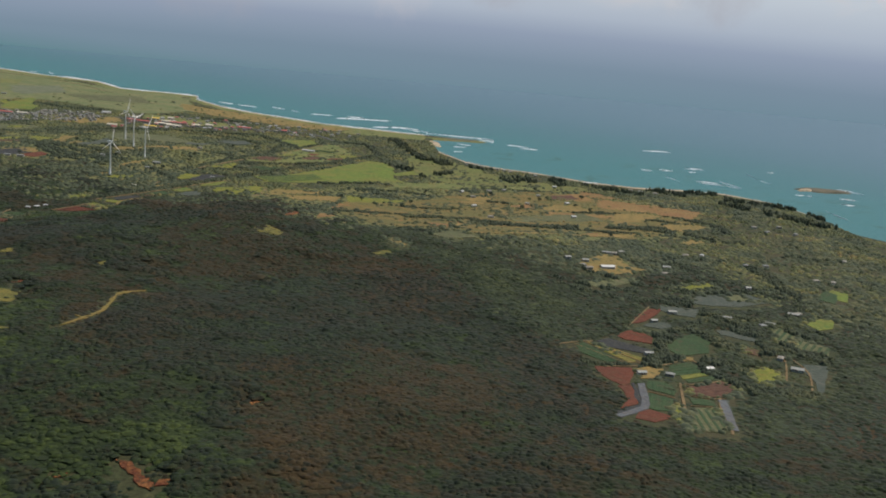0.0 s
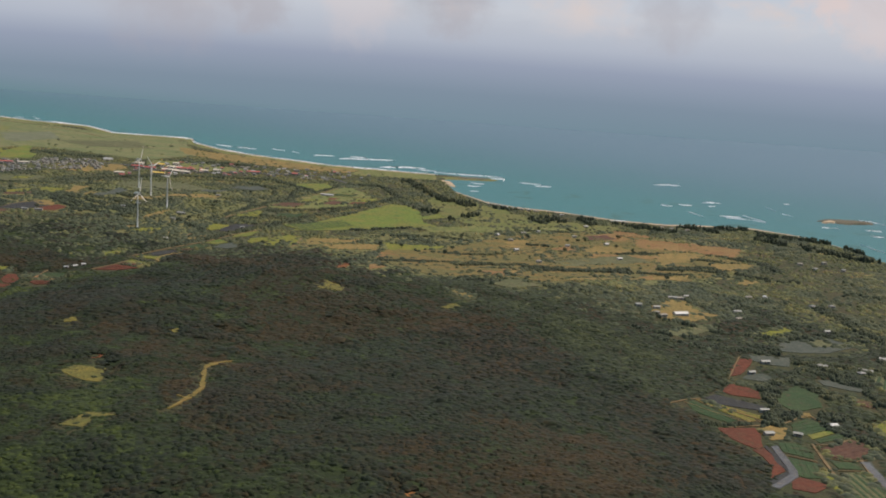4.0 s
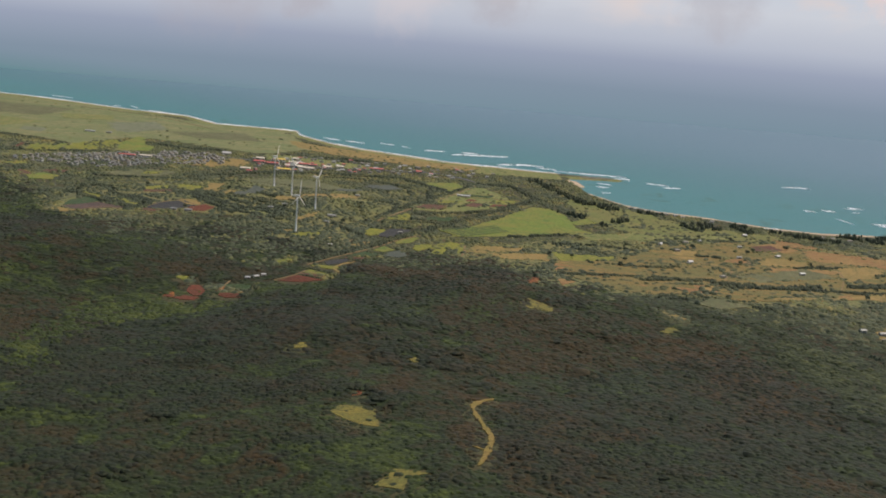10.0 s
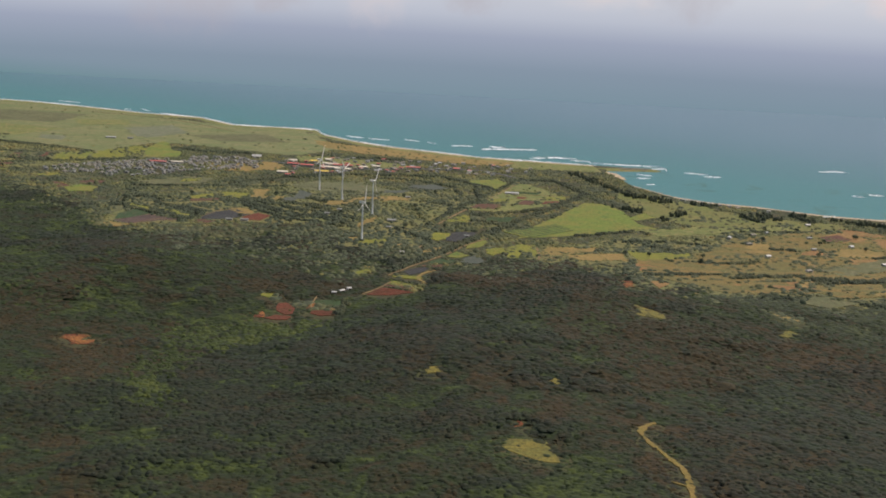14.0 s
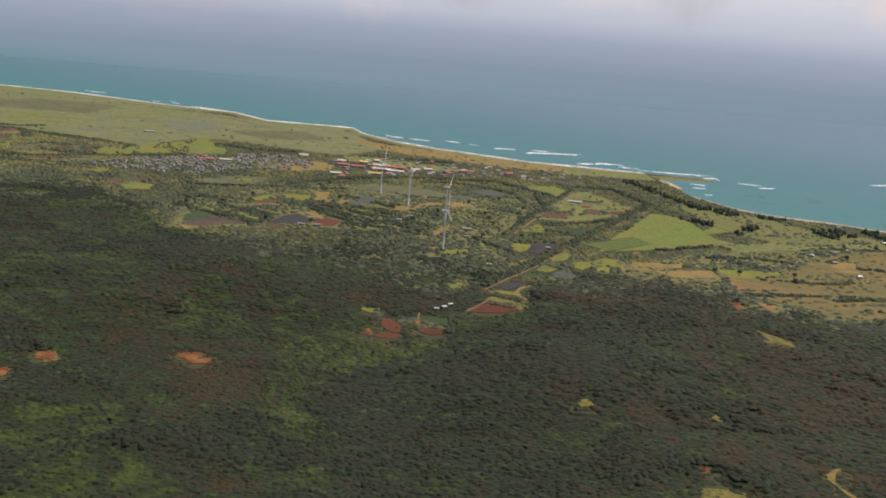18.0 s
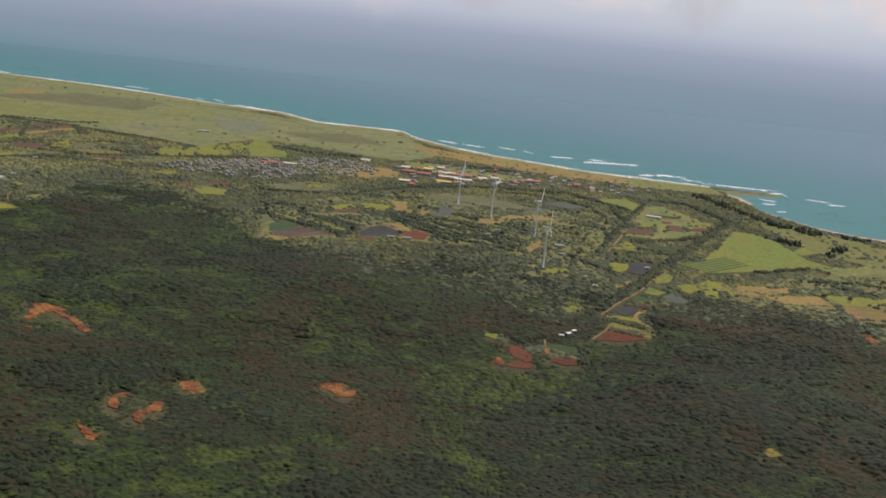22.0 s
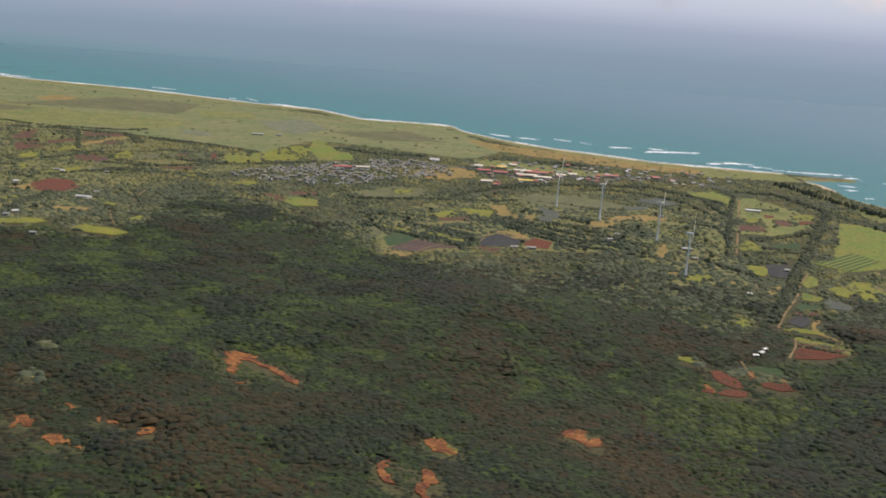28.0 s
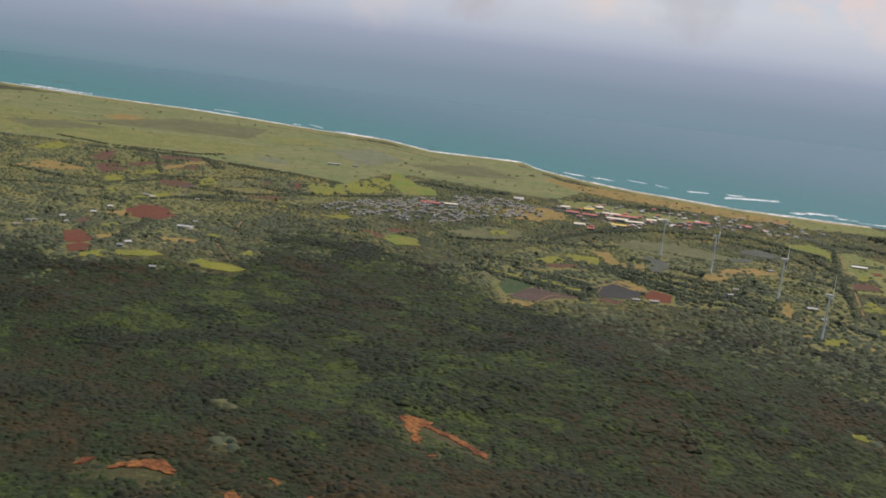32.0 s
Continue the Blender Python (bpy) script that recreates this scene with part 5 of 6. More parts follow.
def canopy(x, y):
    """The closed roof of the woods: how far it stands above the soil at each crown, sinking towards clearings."""
    nx, ny = 450, 400
    i, j = np.clip(((x - WX) / CELL).astype(int), 0, nx - 1), np.clip(((y - WY) / CELL).astype(int), 0, ny - 1)
    cover = np.zeros((nx, ny))
    cover[i, j] = 1
    for _ in range(2):
        pad = np.pad(cover, 1, mode="edge")
        cover = sum(pad[a:a + nx, b:b + ny] for a in range(3) for b in range(3)) / 9
    gx, gy = np.meshgrid(WX + CELL * (np.arange(nx) + 0.5), WY + CELL * (np.arange(ny) + 0.5), indexing="ij")
    bare = np.zeros((nx, ny))
    for poly in CLEAR + [p for p, few in THIN if few < 0.3]:
        px, py = np.array([p[0] for p in poly]), np.array([p[1] for p in poly])
        a0, a1, b0, b1 = [int(v) for v in ((px.min() - WX) / CELL - 1, (px.max() - WX) / CELL + 2, (py.min() - WY) / CELL - 1, (py.max() - WY) / CELL + 2)]
        a0, a1, b0, b1 = max(a0, 0), min(a1, nx), max(b0, 0), min(b1, ny)
        if a0 >= a1 or b0 >= b1:
            continue
        bare[a0:a1, b0:b1][inside(gx[a0:a1, b0:b1], gy[a0:a1, b0:b1], poly)] = 1
        bare[np.clip(((px - WX) / CELL).astype(int), 0, nx - 1), np.clip(((py - WY) / CELL).astype(int), 0, ny - 1)] = 1
    bare[:, :-1] = np.maximum(bare[:, :-1], bare[:, 1:])
    bare[:, :-1] = np.maximum(bare[:, :-1], bare[:, 1:])
    pad = np.pad(bare, 1, mode="edge")
    near = sum(pad[a:a + nx, b:b + ny] for a in range(3) for b in range(3)) / 9
    pad = np.pad(near, 1, mode="edge")
    near = np.maximum(near, 1.3 * sum(pad[a:a + nx, b:b + ny] for a in range(3) for b in range(3)) / 9)
    full = np.clip((cover - 0.45) * 2.2, 0, 1) * np.clip(1 - 1.5 * near, 0, 1)
    grove = np.clip((lumps(gx, gy, 62, 11) + 0.5 * lumps(gx, gy, 27, 12) - 0.80) * 3.0, 0, 1)
    high = full * (0.8 + 3.2 * grove + 3.0 * lumps(gx, gy, 24, 13) * lumps(gx, gy, 90, 15) + 0.7 * lumps(gx, gy, 13, 14))
    gz = land(gx, gy) + high - 0.15
    keep = (full[:-1, :-1] > 0) & (full[1:, :-1] > 0) & (full[1:, 1:] > 0) & (full[:-1, 1:] > 0) & (gy[:-1, :-1] + 0.49 * gx[:-1, :-1] > 300)
    left = set(zip(*[v.tolist() for v in np.nonzero(keep)]))
    while left:
        heap, piece = [left.pop()], []
        while heap:
            a, b = heap.pop()
            piece.append((a, b))
            for q in [(a + u, b + v) for u in (-1, 0, 1) for v in (-1, 0, 1)]:
                if q in left:
                    left.remove(q)
                    heap.append(q)
        if len(piece) < 40:
            continue
        k = np.array(sorted(a * ny + b for a, b in piece))
        used, back = np.unique(np.c_[k, k + ny, k + ny + 1, k + 1], return_inverse=True)
        ob = finish("forest_understorey", np.c_[gx.ravel(), gy.ravel(), gz.ravel()][used].tolist(), back.reshape(-1, 4).tolist(), MAT["wood"], smooth=True)
        tagged(ob, "closed dark understorey of shrubs below the forest crowns", "undergrowth", kind="stuff")
    return high[i, j], grove[i, j]


def plant_all():
    fx, fy = scatter(4.3, -2300, 800, 150, 2250)
    cx, cy = scatter(6.0, -2300, 800, 150, 2250)
    fine, coarse = fy + 0.45 * fx < 880, cy + 0.45 * cx >= 880
    x, y = np.concatenate([fx[fine], cx[coarse]]), np.concatenate([fy[fine], cy[coarse]])
    size = np.concatenate([np.full(fine.sum(), 0.66), np.full(coarse.sum(), 0.92)])
    gx, gy = np.meshgrid(np.arange(-1700, 700, 9.0), np.arange(-500, 1200, 8.0))
    gx, gy = (gx + rng.uniform(-3, 3, gx.shape)).ravel(), (gy + rng.uniform(-3, 3, gy.shape)).ravel()
    under = (gy + 0.49 * gx > -260) & (gy + 0.49 * gx < 352) & ~((gx < -1190 - 0.52 * (gy - 500)) & (gy > 1100))
    x, y, size = np.concatenate([x, gx[under]]), np.concatenate([y, gy[under]]), np.concatenate([size, np.full(under.sum(), 1.35)])
    x, y = x + rng.normal(0, 1.6, len(x)), y + rng.normal(0, 1.6, len(x))
    m = (rng.random(len(x)) < 0.5 - (y - edge_of_woods(x) - 150 * wave(x, y, 0.012, 3)) / 260) & free(x, y)
    x, y, size = x[m], y[m], size[m]
    rise, grove = canopy(x, y)
    # low brush with scattered big crowns; whole groves of tall trees
    big = rng.random(len(x)) < 0.05 + 0.25 * lumps(x, y, 40, 17) + 0.35 * grove
    wide = rng.uniform(5.8, 10.0, len(x)) * size * np.exp(rng.normal(0, 0.2, len(x))) * np.where(big, 1.1, 1.0)
    tall = np.where(big, rng.uniform(1.1, 2.3, len(x)), rng.uniform(0.35, 0.95, len(x))) * (0.45 + 0.55 * size)
    jx, jy = x + rng.normal(0, 9, len(x)), y + rng.normal(0, 9, len(x))
    kind = np.zeros(len(x), int)
    for k, name in ((1, "brown"), (2, "dark")):
        for poly in STANDS[name]:
            kind[inside(jx, jy, poly) & (rng.random(len(x)) < 0.85)] = k
    kind[(kind != 1) & (grove > rng.uniform(0.25, 0.75, len(x)))] = 2
    kind[(jy > np.interp(jx, (-100, 150, 260, 700), (1500, 1060, 840, 700))) & (jx > -100)] = 4
    leafy = inside(jx, jy, ragged(VALLEY, 10.0)) & (rng.random(len(x)) < 0.75)
    kind[leafy] = 3
    tall[leafy] += 0.9
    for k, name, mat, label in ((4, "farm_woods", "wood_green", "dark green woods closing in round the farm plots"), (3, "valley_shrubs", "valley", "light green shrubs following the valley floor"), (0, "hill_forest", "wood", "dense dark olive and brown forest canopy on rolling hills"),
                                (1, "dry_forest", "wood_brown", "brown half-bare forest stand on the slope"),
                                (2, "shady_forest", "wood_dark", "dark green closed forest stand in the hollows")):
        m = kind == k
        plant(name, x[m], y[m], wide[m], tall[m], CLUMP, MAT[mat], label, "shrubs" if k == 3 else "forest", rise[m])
    x, y = scatter(8.6, -3300, 1300, 900, 3900)
    m = (rng.random(len(x)) < 0.75 + (y - edge_of_woods(x)) / 260) & (coast_off(x, y) > 30) & free(x, y) & ~(inside(x, y, TOWN) & (rng.random(len(x)) > 0.9)) & ~(inside(x, y, VILLAGE) & (rng.random(len(x)) > 0.5))
    m &= rng.random(len(x)) < np.clip(0.25 + 1.3 * lumps(x, y, 45, 31) + 0.3 * wave(x, y, 0.012, 9), 0.2, 1.0)
    x, y = x[m], y[m]
    # bushes that straggle along the rims of the plots
    e = np.array(EDGES) + rng.normal(0, 2.4, (len(EDGES), 2))
    e = e[e[:, 1] < 2800]
    e = e[(wave(e[:, 0], e[:, 1], 0.03, 31) + rng.uniform(-0.5, 0.5, len(e)) > -0.1) & (coast_off(e[:, 0], e[:, 1]) > 40)]
    x, y = np.concatenate([x, e[:, 0]]), np.concatenate([y, e[:, 1]])
    tall = rng.uniform(1.2, 3.4, len(x)) * (0.6 + 1.1 * lumps(x, y, 38, 32))
    wood = lumps(x, y, 70, 61) * 0.6 + lumps(x, y, 26, 62) * 0.4 + rng.normal(0, 0.02, len(x)) > np.interp(y - edge_of_woods(x), (0, 350, 900), (0.40, 0.52, 0.60))
    broad, tall = rng.uniform(6, 13, len(x)), np.clip(tall, 1.0, 5.5)
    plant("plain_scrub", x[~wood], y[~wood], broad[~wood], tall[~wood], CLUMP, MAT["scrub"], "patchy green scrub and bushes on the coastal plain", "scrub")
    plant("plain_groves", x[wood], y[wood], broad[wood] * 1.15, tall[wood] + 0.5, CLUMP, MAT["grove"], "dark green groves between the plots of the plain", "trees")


def off_plots(x, y):
    """True where a tree stands on no plot or track."""
    ok = np.ones(len(x), bool)
    for poly in [p for p in CLEAR] + [p for p, keep in THIN if keep < 0.2]:
        xs, ys = [p[0] for p in poly], [p[1] for p in poly]
        if max(xs) - min(xs) > 420 or min(xs) > x.max() or max(xs) < x.min() or min(ys) > y.max() or max(ys) < y.min():
            continue
        ok &= ~inside(x, y, poly)
    return ok


def belt(width, line):
    """A row of tall dark trees along a plan line."""
    width *= 0.72
    stout = min(10.5, 3.6 + 0.75 * width)
    xs, ys = [], []
    for (ax, ay), (bx, by) in zip(line, line[1:]):
        length = math.hypot(bx - ax, by - ay)
        n = int(length * width * 1.6 / stout ** 1.55) + 2
        u, v = rng.uniform(0, 1, n), rng.uniform(-0.5, 0.5, n) * width
        xs.append(ax + (bx - ax) * u - (by - ay) / length * v)
        ys.append(ay + (by - ay) * u + (bx - ax) / length * v)
    x, y = np.concatenate(xs), np.concatenate(ys)
    m = off_plots(x, y)
    if m.sum() < 3:
        return
    x, y = x[m], y[m]
    plant("tree_belt", x, y, stout * rng.uniform(0.65, 1.2, len(x)), stout * rng.uniform(0.34, 0.62, len(x)), NEAR, MAT["belt"], "dark windbreak belt of tall trees beside plots", "tree belt")


def grove(width, line):
    """Taller, looser trees behind the shore."""
    xs, ys = [], []
    for (ax, ay), (bx, by) in zip(line, line[1:]):
        length = math.hypot(bx - ax, by - ay)
        n = int(length * width / 55)
        u, v = rng.uniform(0, 1, n), rng.normal(0, 0.42, n) * width
        xs.append(ax + (bx - ax) * u - (by - ay) / length * v)
        ys.append(ay + (by - ay) * u + (bx - ax) / length * v)
    x, y = np.concatenate(xs), np.concatenate(ys)
    m = (coast_off(x, y) > 14) & off_plots(x, y) & (lumps(x, y, 26, 51) > 0.42)
    x, y = x[m], y[m]
    plant("coastal_grove", x, y, rng.uniform(6, 10, len(x)), rng.uniform(7, 13, len(x)), NEAR, MAT["belt"], "tall dark ironwood trees behind the shore", "tree belt")


plant_all()
belt(14, [(-1021, 2035), (-941, 1970), (-863, 1913)])
belt(10, [(-946, 2057), (-890, 2001), (-837, 1937)])
belt(12, [(-732, 2111), (-655, 2034), (-615, 1994)])
belt(10, [(-799, 2093), (-727, 2053), (-669, 1993)])
belt(9, [(-863, 1892), (-846, 1933), (-824, 1974)])
belt(9, [(-902, 2100), (-817, 2097), (-751, 2103)])
belt(9, [(-260, 2530), (-341, 2303), (-422, 2064), (-467, 1921)])
belt(19, [(-118, 2400), (-218, 2190), (-314, 2004), (-383, 1867), (-442, 1750), (-510, 1613)])
belt(26, [(-743, 2436), (-633, 2517), (-549, 2530), (-425, 2558), (-353, 2456), (-313, 2408)])
belt(20, [(-242, 2566), (-157, 2563), (-118, 2400)])
grove(18, [(-100, 2705), (-64, 2550), (-9, 2387), (43, 2331)])
belt(14, [(-392, 2054), (-318, 2112), (-223, 2190)])
belt(10, [(-432, 1952), (-374, 1987), (-324, 2001)])
grove(22, [(85, 2198), (149, 2205), (226, 2235)])
grove(22, [(277, 2250), (290, 2168)])
grove(18, [(336, 2207), (452, 2143)])
grove(24, [(531, 2246), (657, 2226)])
grove(16, [(-23, 2120), (49, 2224)])
grove(16, [(-88, 2253), (-15, 2185)])
belt(12, [(-208, 1938), (-90, 2016)])
belt(18, [(-95, 1878), (-49, 1856)])
grove(24, [(486, 2232), (587, 2148), (678, 2061), (756, 1965)])
belt(14, [(216, 1392), (292, 1344), (367, 1339)])
belt(16, [(291, 1017), (322, 985), (330, 960)])
belt(14, [(279, 1133), (320, 1165), (353, 1211), (403, 1156)])
belt(14, [(381, 1090), (435, 1119), (465, 1086)])
belt(16, [(353, 1235), (420, 1226), (467, 1168)])
belt(10, [(-1837, 2866), (-1713, 2885), (-1565, 2830), (-1482, 2809)])
belt(10, [(-1490, 2793), (-1380, 2760), (-1257, 2705)])
belt(10, [(-1678, 2859), (-1574, 2491)])
belt(10, [(-1658, 2553), (-1494, 2583), (-1316, 2517)])
belt(14, [(-1095, 2838), (-986, 2788), (-882, 2800)])
belt(14, [(-630, 2818), (-563, 2820), (-512, 2797)])
belt(10, [(-1327, 2514), (-1230, 2551), (-1122, 2625)])
belt(12, [(-1888, 2517), (-1736, 2444), (-1636, 2493)])
belt(10, [(-1555, 2464), (-1426, 2450)])
belt(9, [(-855, 2111), (-772, 2054), (-714, 1982)])
belt(10, [(-736, 2197), (-648, 2099), (-562, 2046)])
belt(10, [(-988, 2124), (-892, 2104), (-836, 2114)])
belt(9, [(-688, 1981), (-631, 1945), (-583, 1922)])
belt(10, [(-480, 2174), (-414, 2158), (-418, 2055)])
belt(9, [(-1037, 2246), (-896, 2265), (-762, 2276)])
belt(8, [(-791, 2331), (-751, 2103)])
belt(8, [(-672, 2141), (-611, 2089)])
belt(8, [(-718, 1940), (-651, 1925), (-596, 1894)])
belt(7, [(-1476, 2339), (-1395, 2385), (-1300, 2393)])
belt(8, [(-1602, 2262), (-1558, 2305), (-1488, 2376)])
belt(8, [(-1453, 2651), (-1356, 2647), (-1224, 2584)])
belt(8, [(-1667, 2429), (-1587, 2512), (-1538, 2572)])
belt(9, [(-1821, 2346), (-1733, 2375), (-1633, 2374)])
belt(9, [(-1649, 2624), (-1572, 2539), (-1442, 2545)])
belt(9, [(-36, 1649), (93, 1690)])
belt(12, [(80, 1638), (258, 1685)])
belt(9, [(278, 1851), (365, 1905)])
belt(12, [(326, 1747), (473, 1812)])
belt(10, [(-63, 1494), (48, 1510), (115, 1476)])
grove(12, [(66, 2333), (148, 2315)])
grove(12, [(-35, 2410), (24, 2384), (53, 2330)])
grove(20, [(164, 2168), (232, 2210)])
belt(7, [(-351, 2221), (-296, 2218)])
belt(7, [(-408, 1930), (-376, 1921)])
belt(8, [(-200, 1615), (-85, 1663), (23, 1688)])
belt(8, [(-62, 1767), (41, 1776)])
belt(10, [(-151, 1908), (-49, 1929), (8, 1911)])
belt(9, [(74, 2048), (230, 2072)])
belt(8, [(192, 1788), (294, 1813)])
belt(8, [(268, 1688), (371, 1721)])
belt(8, [(-1941, 2991), (-1787, 2912), (-1592, 2912), (-1524, 2974)])
belt(6, [(-1639, 2718), (-1575, 2866)])
belt(22, [(-1550, 2832), (-1509, 2731)])
belt(7, [(-1489, 2803), (-1376, 2784), (-1252, 2707)])
belt(6, [(-1588, 2567), (-1442, 2632)])
belt(7, [(-1595, 2559), (-1553, 2553), (-1471, 2494)])
belt(7, [(-1504, 2492), (-1396, 2461), (-1286, 2549), (-1234, 2599)])
belt(40, [(-1506, 2353), (-1467, 2387), (-1421, 2393)])
belt(26, [(-1367, 2116), (-1329, 2020)])
belt(12, [(-1632, 2283), (-1577, 2247)])
belt(16, [(-1480, 1858), (-1495, 2031), (-1502, 2140)])
belt(14, [(-1389, 1984), (-1353, 1941)])
belt(9, [(-1226, 2648), (-1153, 2656)])
belt(7, [(-912, 2026), (-842, 1969)])
belt(7, [(-1007, 2044), (-916, 1969), (-852, 1908)])
belt(6, [(-974, 2108), (-910, 2071)])
belt(8, [(-798, 2082), (-691, 1981)])
belt(7, [(-774, 2052), (-727, 2004)])
belt(14, [(-856, 2302), (-767, 2424), (-687, 2505)])
belt(8, [(-774, 2277), (-689, 2313), (-662, 2258)])
belt(6, [(-809, 2156), (-760, 2080)])
belt(14, [(-403, 2512), (-351, 2468), (-352, 2292)])
belt(8, [(-707, 2028), (-637, 1999), (-573, 1949)])
belt(8, [(-759, 2080), (-678, 2063), (-629, 2031)])
belt(7, [(-632, 1994), (-568, 1966)])
belt(6, [(-336, 2270), (-228, 2284)])
belt(6, [(-366, 2178), (-258, 2212)])
belt(9, [(-421, 2013), (-332, 2016)])
belt(10, [(-514, 1900), (-455, 1830)])
belt(16, [(241, 1006), (263, 1026), (284, 1046)])
belt(22, [(278, 1133), (285, 1112), (292, 1087)])
belt(28, [(310, 1054), (329, 1034), (347, 1017)])
belt(14, [(322, 1161), (337, 1136), (349, 1099)])
belt(14, [(379, 1103), (397, 1090), (415, 1078)])
belt(14, [(371, 1227), (393, 1198), (408, 1160)])
belt(12, [(435, 1226), (474, 1209), (499, 1176)])
belt(12, [(307, 1298), (331, 1293), (354, 1281)])
belt(12, [(414, 1111), (436, 1094), (455, 1077)])
belt(40, [(332, 956), (365, 955), (405, 951)])
belt(26, [(502, 1535), (515, 1469), (517, 1374)])
belt(10, [(326, 1493), (375, 1483), (410, 1454)])
belt(14, [(391, 1417), (448, 1403), (504, 1370)])
belt(12, [(177, 1330), (231, 1312), (293, 1307)])
belt(9, [(202, 1088), (226, 1076), (260, 1071)])
belt(8, [(165, 991), (201, 998), (238, 1006)])
belt(10, [(529, 1394), (508, 1316), (465, 1242)])
belt(10, [(380, 1177), (393, 1156), (398, 1111)])
grove(30, [(637, 2177), (710, 2147), (781, 2117), (825, 2010)])
grove(26, [(692, 2052), (736, 1994), (781, 1915)])
belt(18, [(77, 1665), (162, 1656), (261, 1719)])
belt(16, [(316, 1743), (370, 1759), (435, 1754)])
belt(22, [(507, 1897), (534, 1844), (546, 1786)])
belt(14, [(-23, 1653), (56, 1673)])
belt(12, [(378, 1858), (425, 1857), (465, 1848)])
belt(10, [(272, 1863), (332, 1899)])
belt(14, [(451, 1750), (501, 1708), (552, 1716)])
belt(12, [(115, 1906), (157, 1901)])
belt(10, [(269, 1695), (323, 1694)])
belt(10, [(298, 1036), (312, 1009), (324, 973)])
belt(12, [(273, 1109), (270, 1066), (246, 1021)])
belt(10, [(344, 1143), (358, 1116), (354, 1065)])
belt(12, [(361, 1238), (385, 1204), (413, 1166)])
belt(12, [(429, 1138), (439, 1080), (454, 1072)])
belt(12, [(347, 1063), (363, 1057), (382, 1058)])
belt(14, [(181, 1309), (241, 1271), (306, 1272), (348, 1268)])
belt(12, [(420, 1226), (445, 1181), (489, 1157)])
belt(14, [(384, 1344), (469, 1371), (498, 1346)])
belt(3, [(-518, 1568), (-489, 1546), (-466, 1516)])
belt(3, [(-521, 1521), (-501, 1506), (-477, 1485)])
belt(3, [(-479, 1650), (-445, 1639)])
belt(7, [(-440, 1707), (-413, 1698), (-384, 1674)])
belt(9, [(-567, 1456), (-562, 1428), (-571, 1387)])
belt(8, [(-392, 1773), (-376, 1741), (-370, 1694)])
belt(11, [(-1003, 2034), (-955, 1982), (-901, 1937), (-855, 1910)])
belt(9, [(-918, 1976), (-884, 1947), (-851, 1918)])
belt(9, [(-908, 2032), (-862, 1995), (-840, 1971)])
belt(9, [(-786, 2050), (-744, 1988), (-709, 1954)])
belt(9, [(-799, 2081), (-745, 2034), (-702, 1987)])
belt(12, [(-599, 2463), (-516, 2480), (-456, 2450), (-402, 2407), (-388, 2290)])
belt(9, [(-680, 2074), (-627, 2044), (-571, 2023)])
belt(9, [(-711, 1942), (-645, 1972), (-594, 1944)])
belt(8, [(-1648, 2763), (-1597, 2559)])
belt(12, [(-1566, 2857), (-1517, 2735)])
belt(9, [(-1570, 2528), (-1513, 2512), (-1447, 2443), (-1329, 2490)])
belt(8, [(-1482, 2819), (-1390, 2776), (-1300, 2733)])
belt(10, [(-1555, 1936), (-1505, 1923)])
belt(14, [(-1486, 1904), (-1503, 2036)])
belt(12, [(65, 1612), (140, 1639), (261, 1689)])
belt(10, [(377, 1863), (456, 1910), (503, 1877)])
belt(10, [(314, 1739), (398, 1789), (453, 1761)])
belt(10, [(-31, 1643), (26, 1670), (60, 1667)])
belt(9, [(-12, 1767), (69, 1802)])
belt(8, [(264, 1919), (310, 1900)])
belt(9, [(-150, 1650), (-61, 1676)])

# ---- houses and sheds ----


def box(bm, x0, x1, y0, y1, z0, z1):
    vs = [bm.verts.new(p) for p in ((x0, y0, z0), (x1, y0, z0), (x1, y1, z0), (x0, y1, z0), (x0, y0, z1), (x1, y0, z1), (x1, y1, z1), (x0, y1, z1))]
    for f in ((0, 3, 2, 1), (4, 5, 6, 7), (0, 1, 5, 4), (1, 2, 6, 5), (2, 3, 7, 6), (3, 0, 4, 7)):
        bm.faces.new([vs[i] for i in f])


def gable(bm, l, w, z, rise, over, thick=0.25):
    """A gable roof of two slabs with eaves, and the closed gable ends under it."""
    a, b = l / 2 + over, w / 2 + over
    for s in (-1, 1):
        vs = [bm.verts.new(p) for p in ((-a, 0, z + rise), (a, 0, z + rise), (a, s * b, z - rise * over / (w / 2)), (-a, s * b, z - rise * over / (w / 2)))]
        up = [bm.verts.new((v.co.x, v.co.y, v.co.z + thick)) for v in vs]
        bm.faces.new(vs), bm.faces.new(up[::-1])
        for i in range(4):
            bm.faces.new((vs[i], vs[(i + 1) % 4], up[(i + 1) % 4], up[i]))


def hip(bm, l, w, z, rise, over):
    a, b, r = l / 2 + over, w / 2 + over, max(0.3, (l - w) / 2)
    e = [bm.verts.new(p) for p in ((-a, -b, z), (a, -b, z), (a, b, z), (-a, b, z))]
    t = [bm.verts.new((-r, 0, z + rise)), bm.verts.new((r, 0, z + rise))]
    bm.faces.new(e[::-1])
    bm.faces.new((e[0], e[1], t[1], t[0])), bm.faces.new((e[1], e[2], t[1])), bm.faces.new((e[2], e[3], t[0], t[1])), bm.faces.new((e[3], e[0], t[0]))


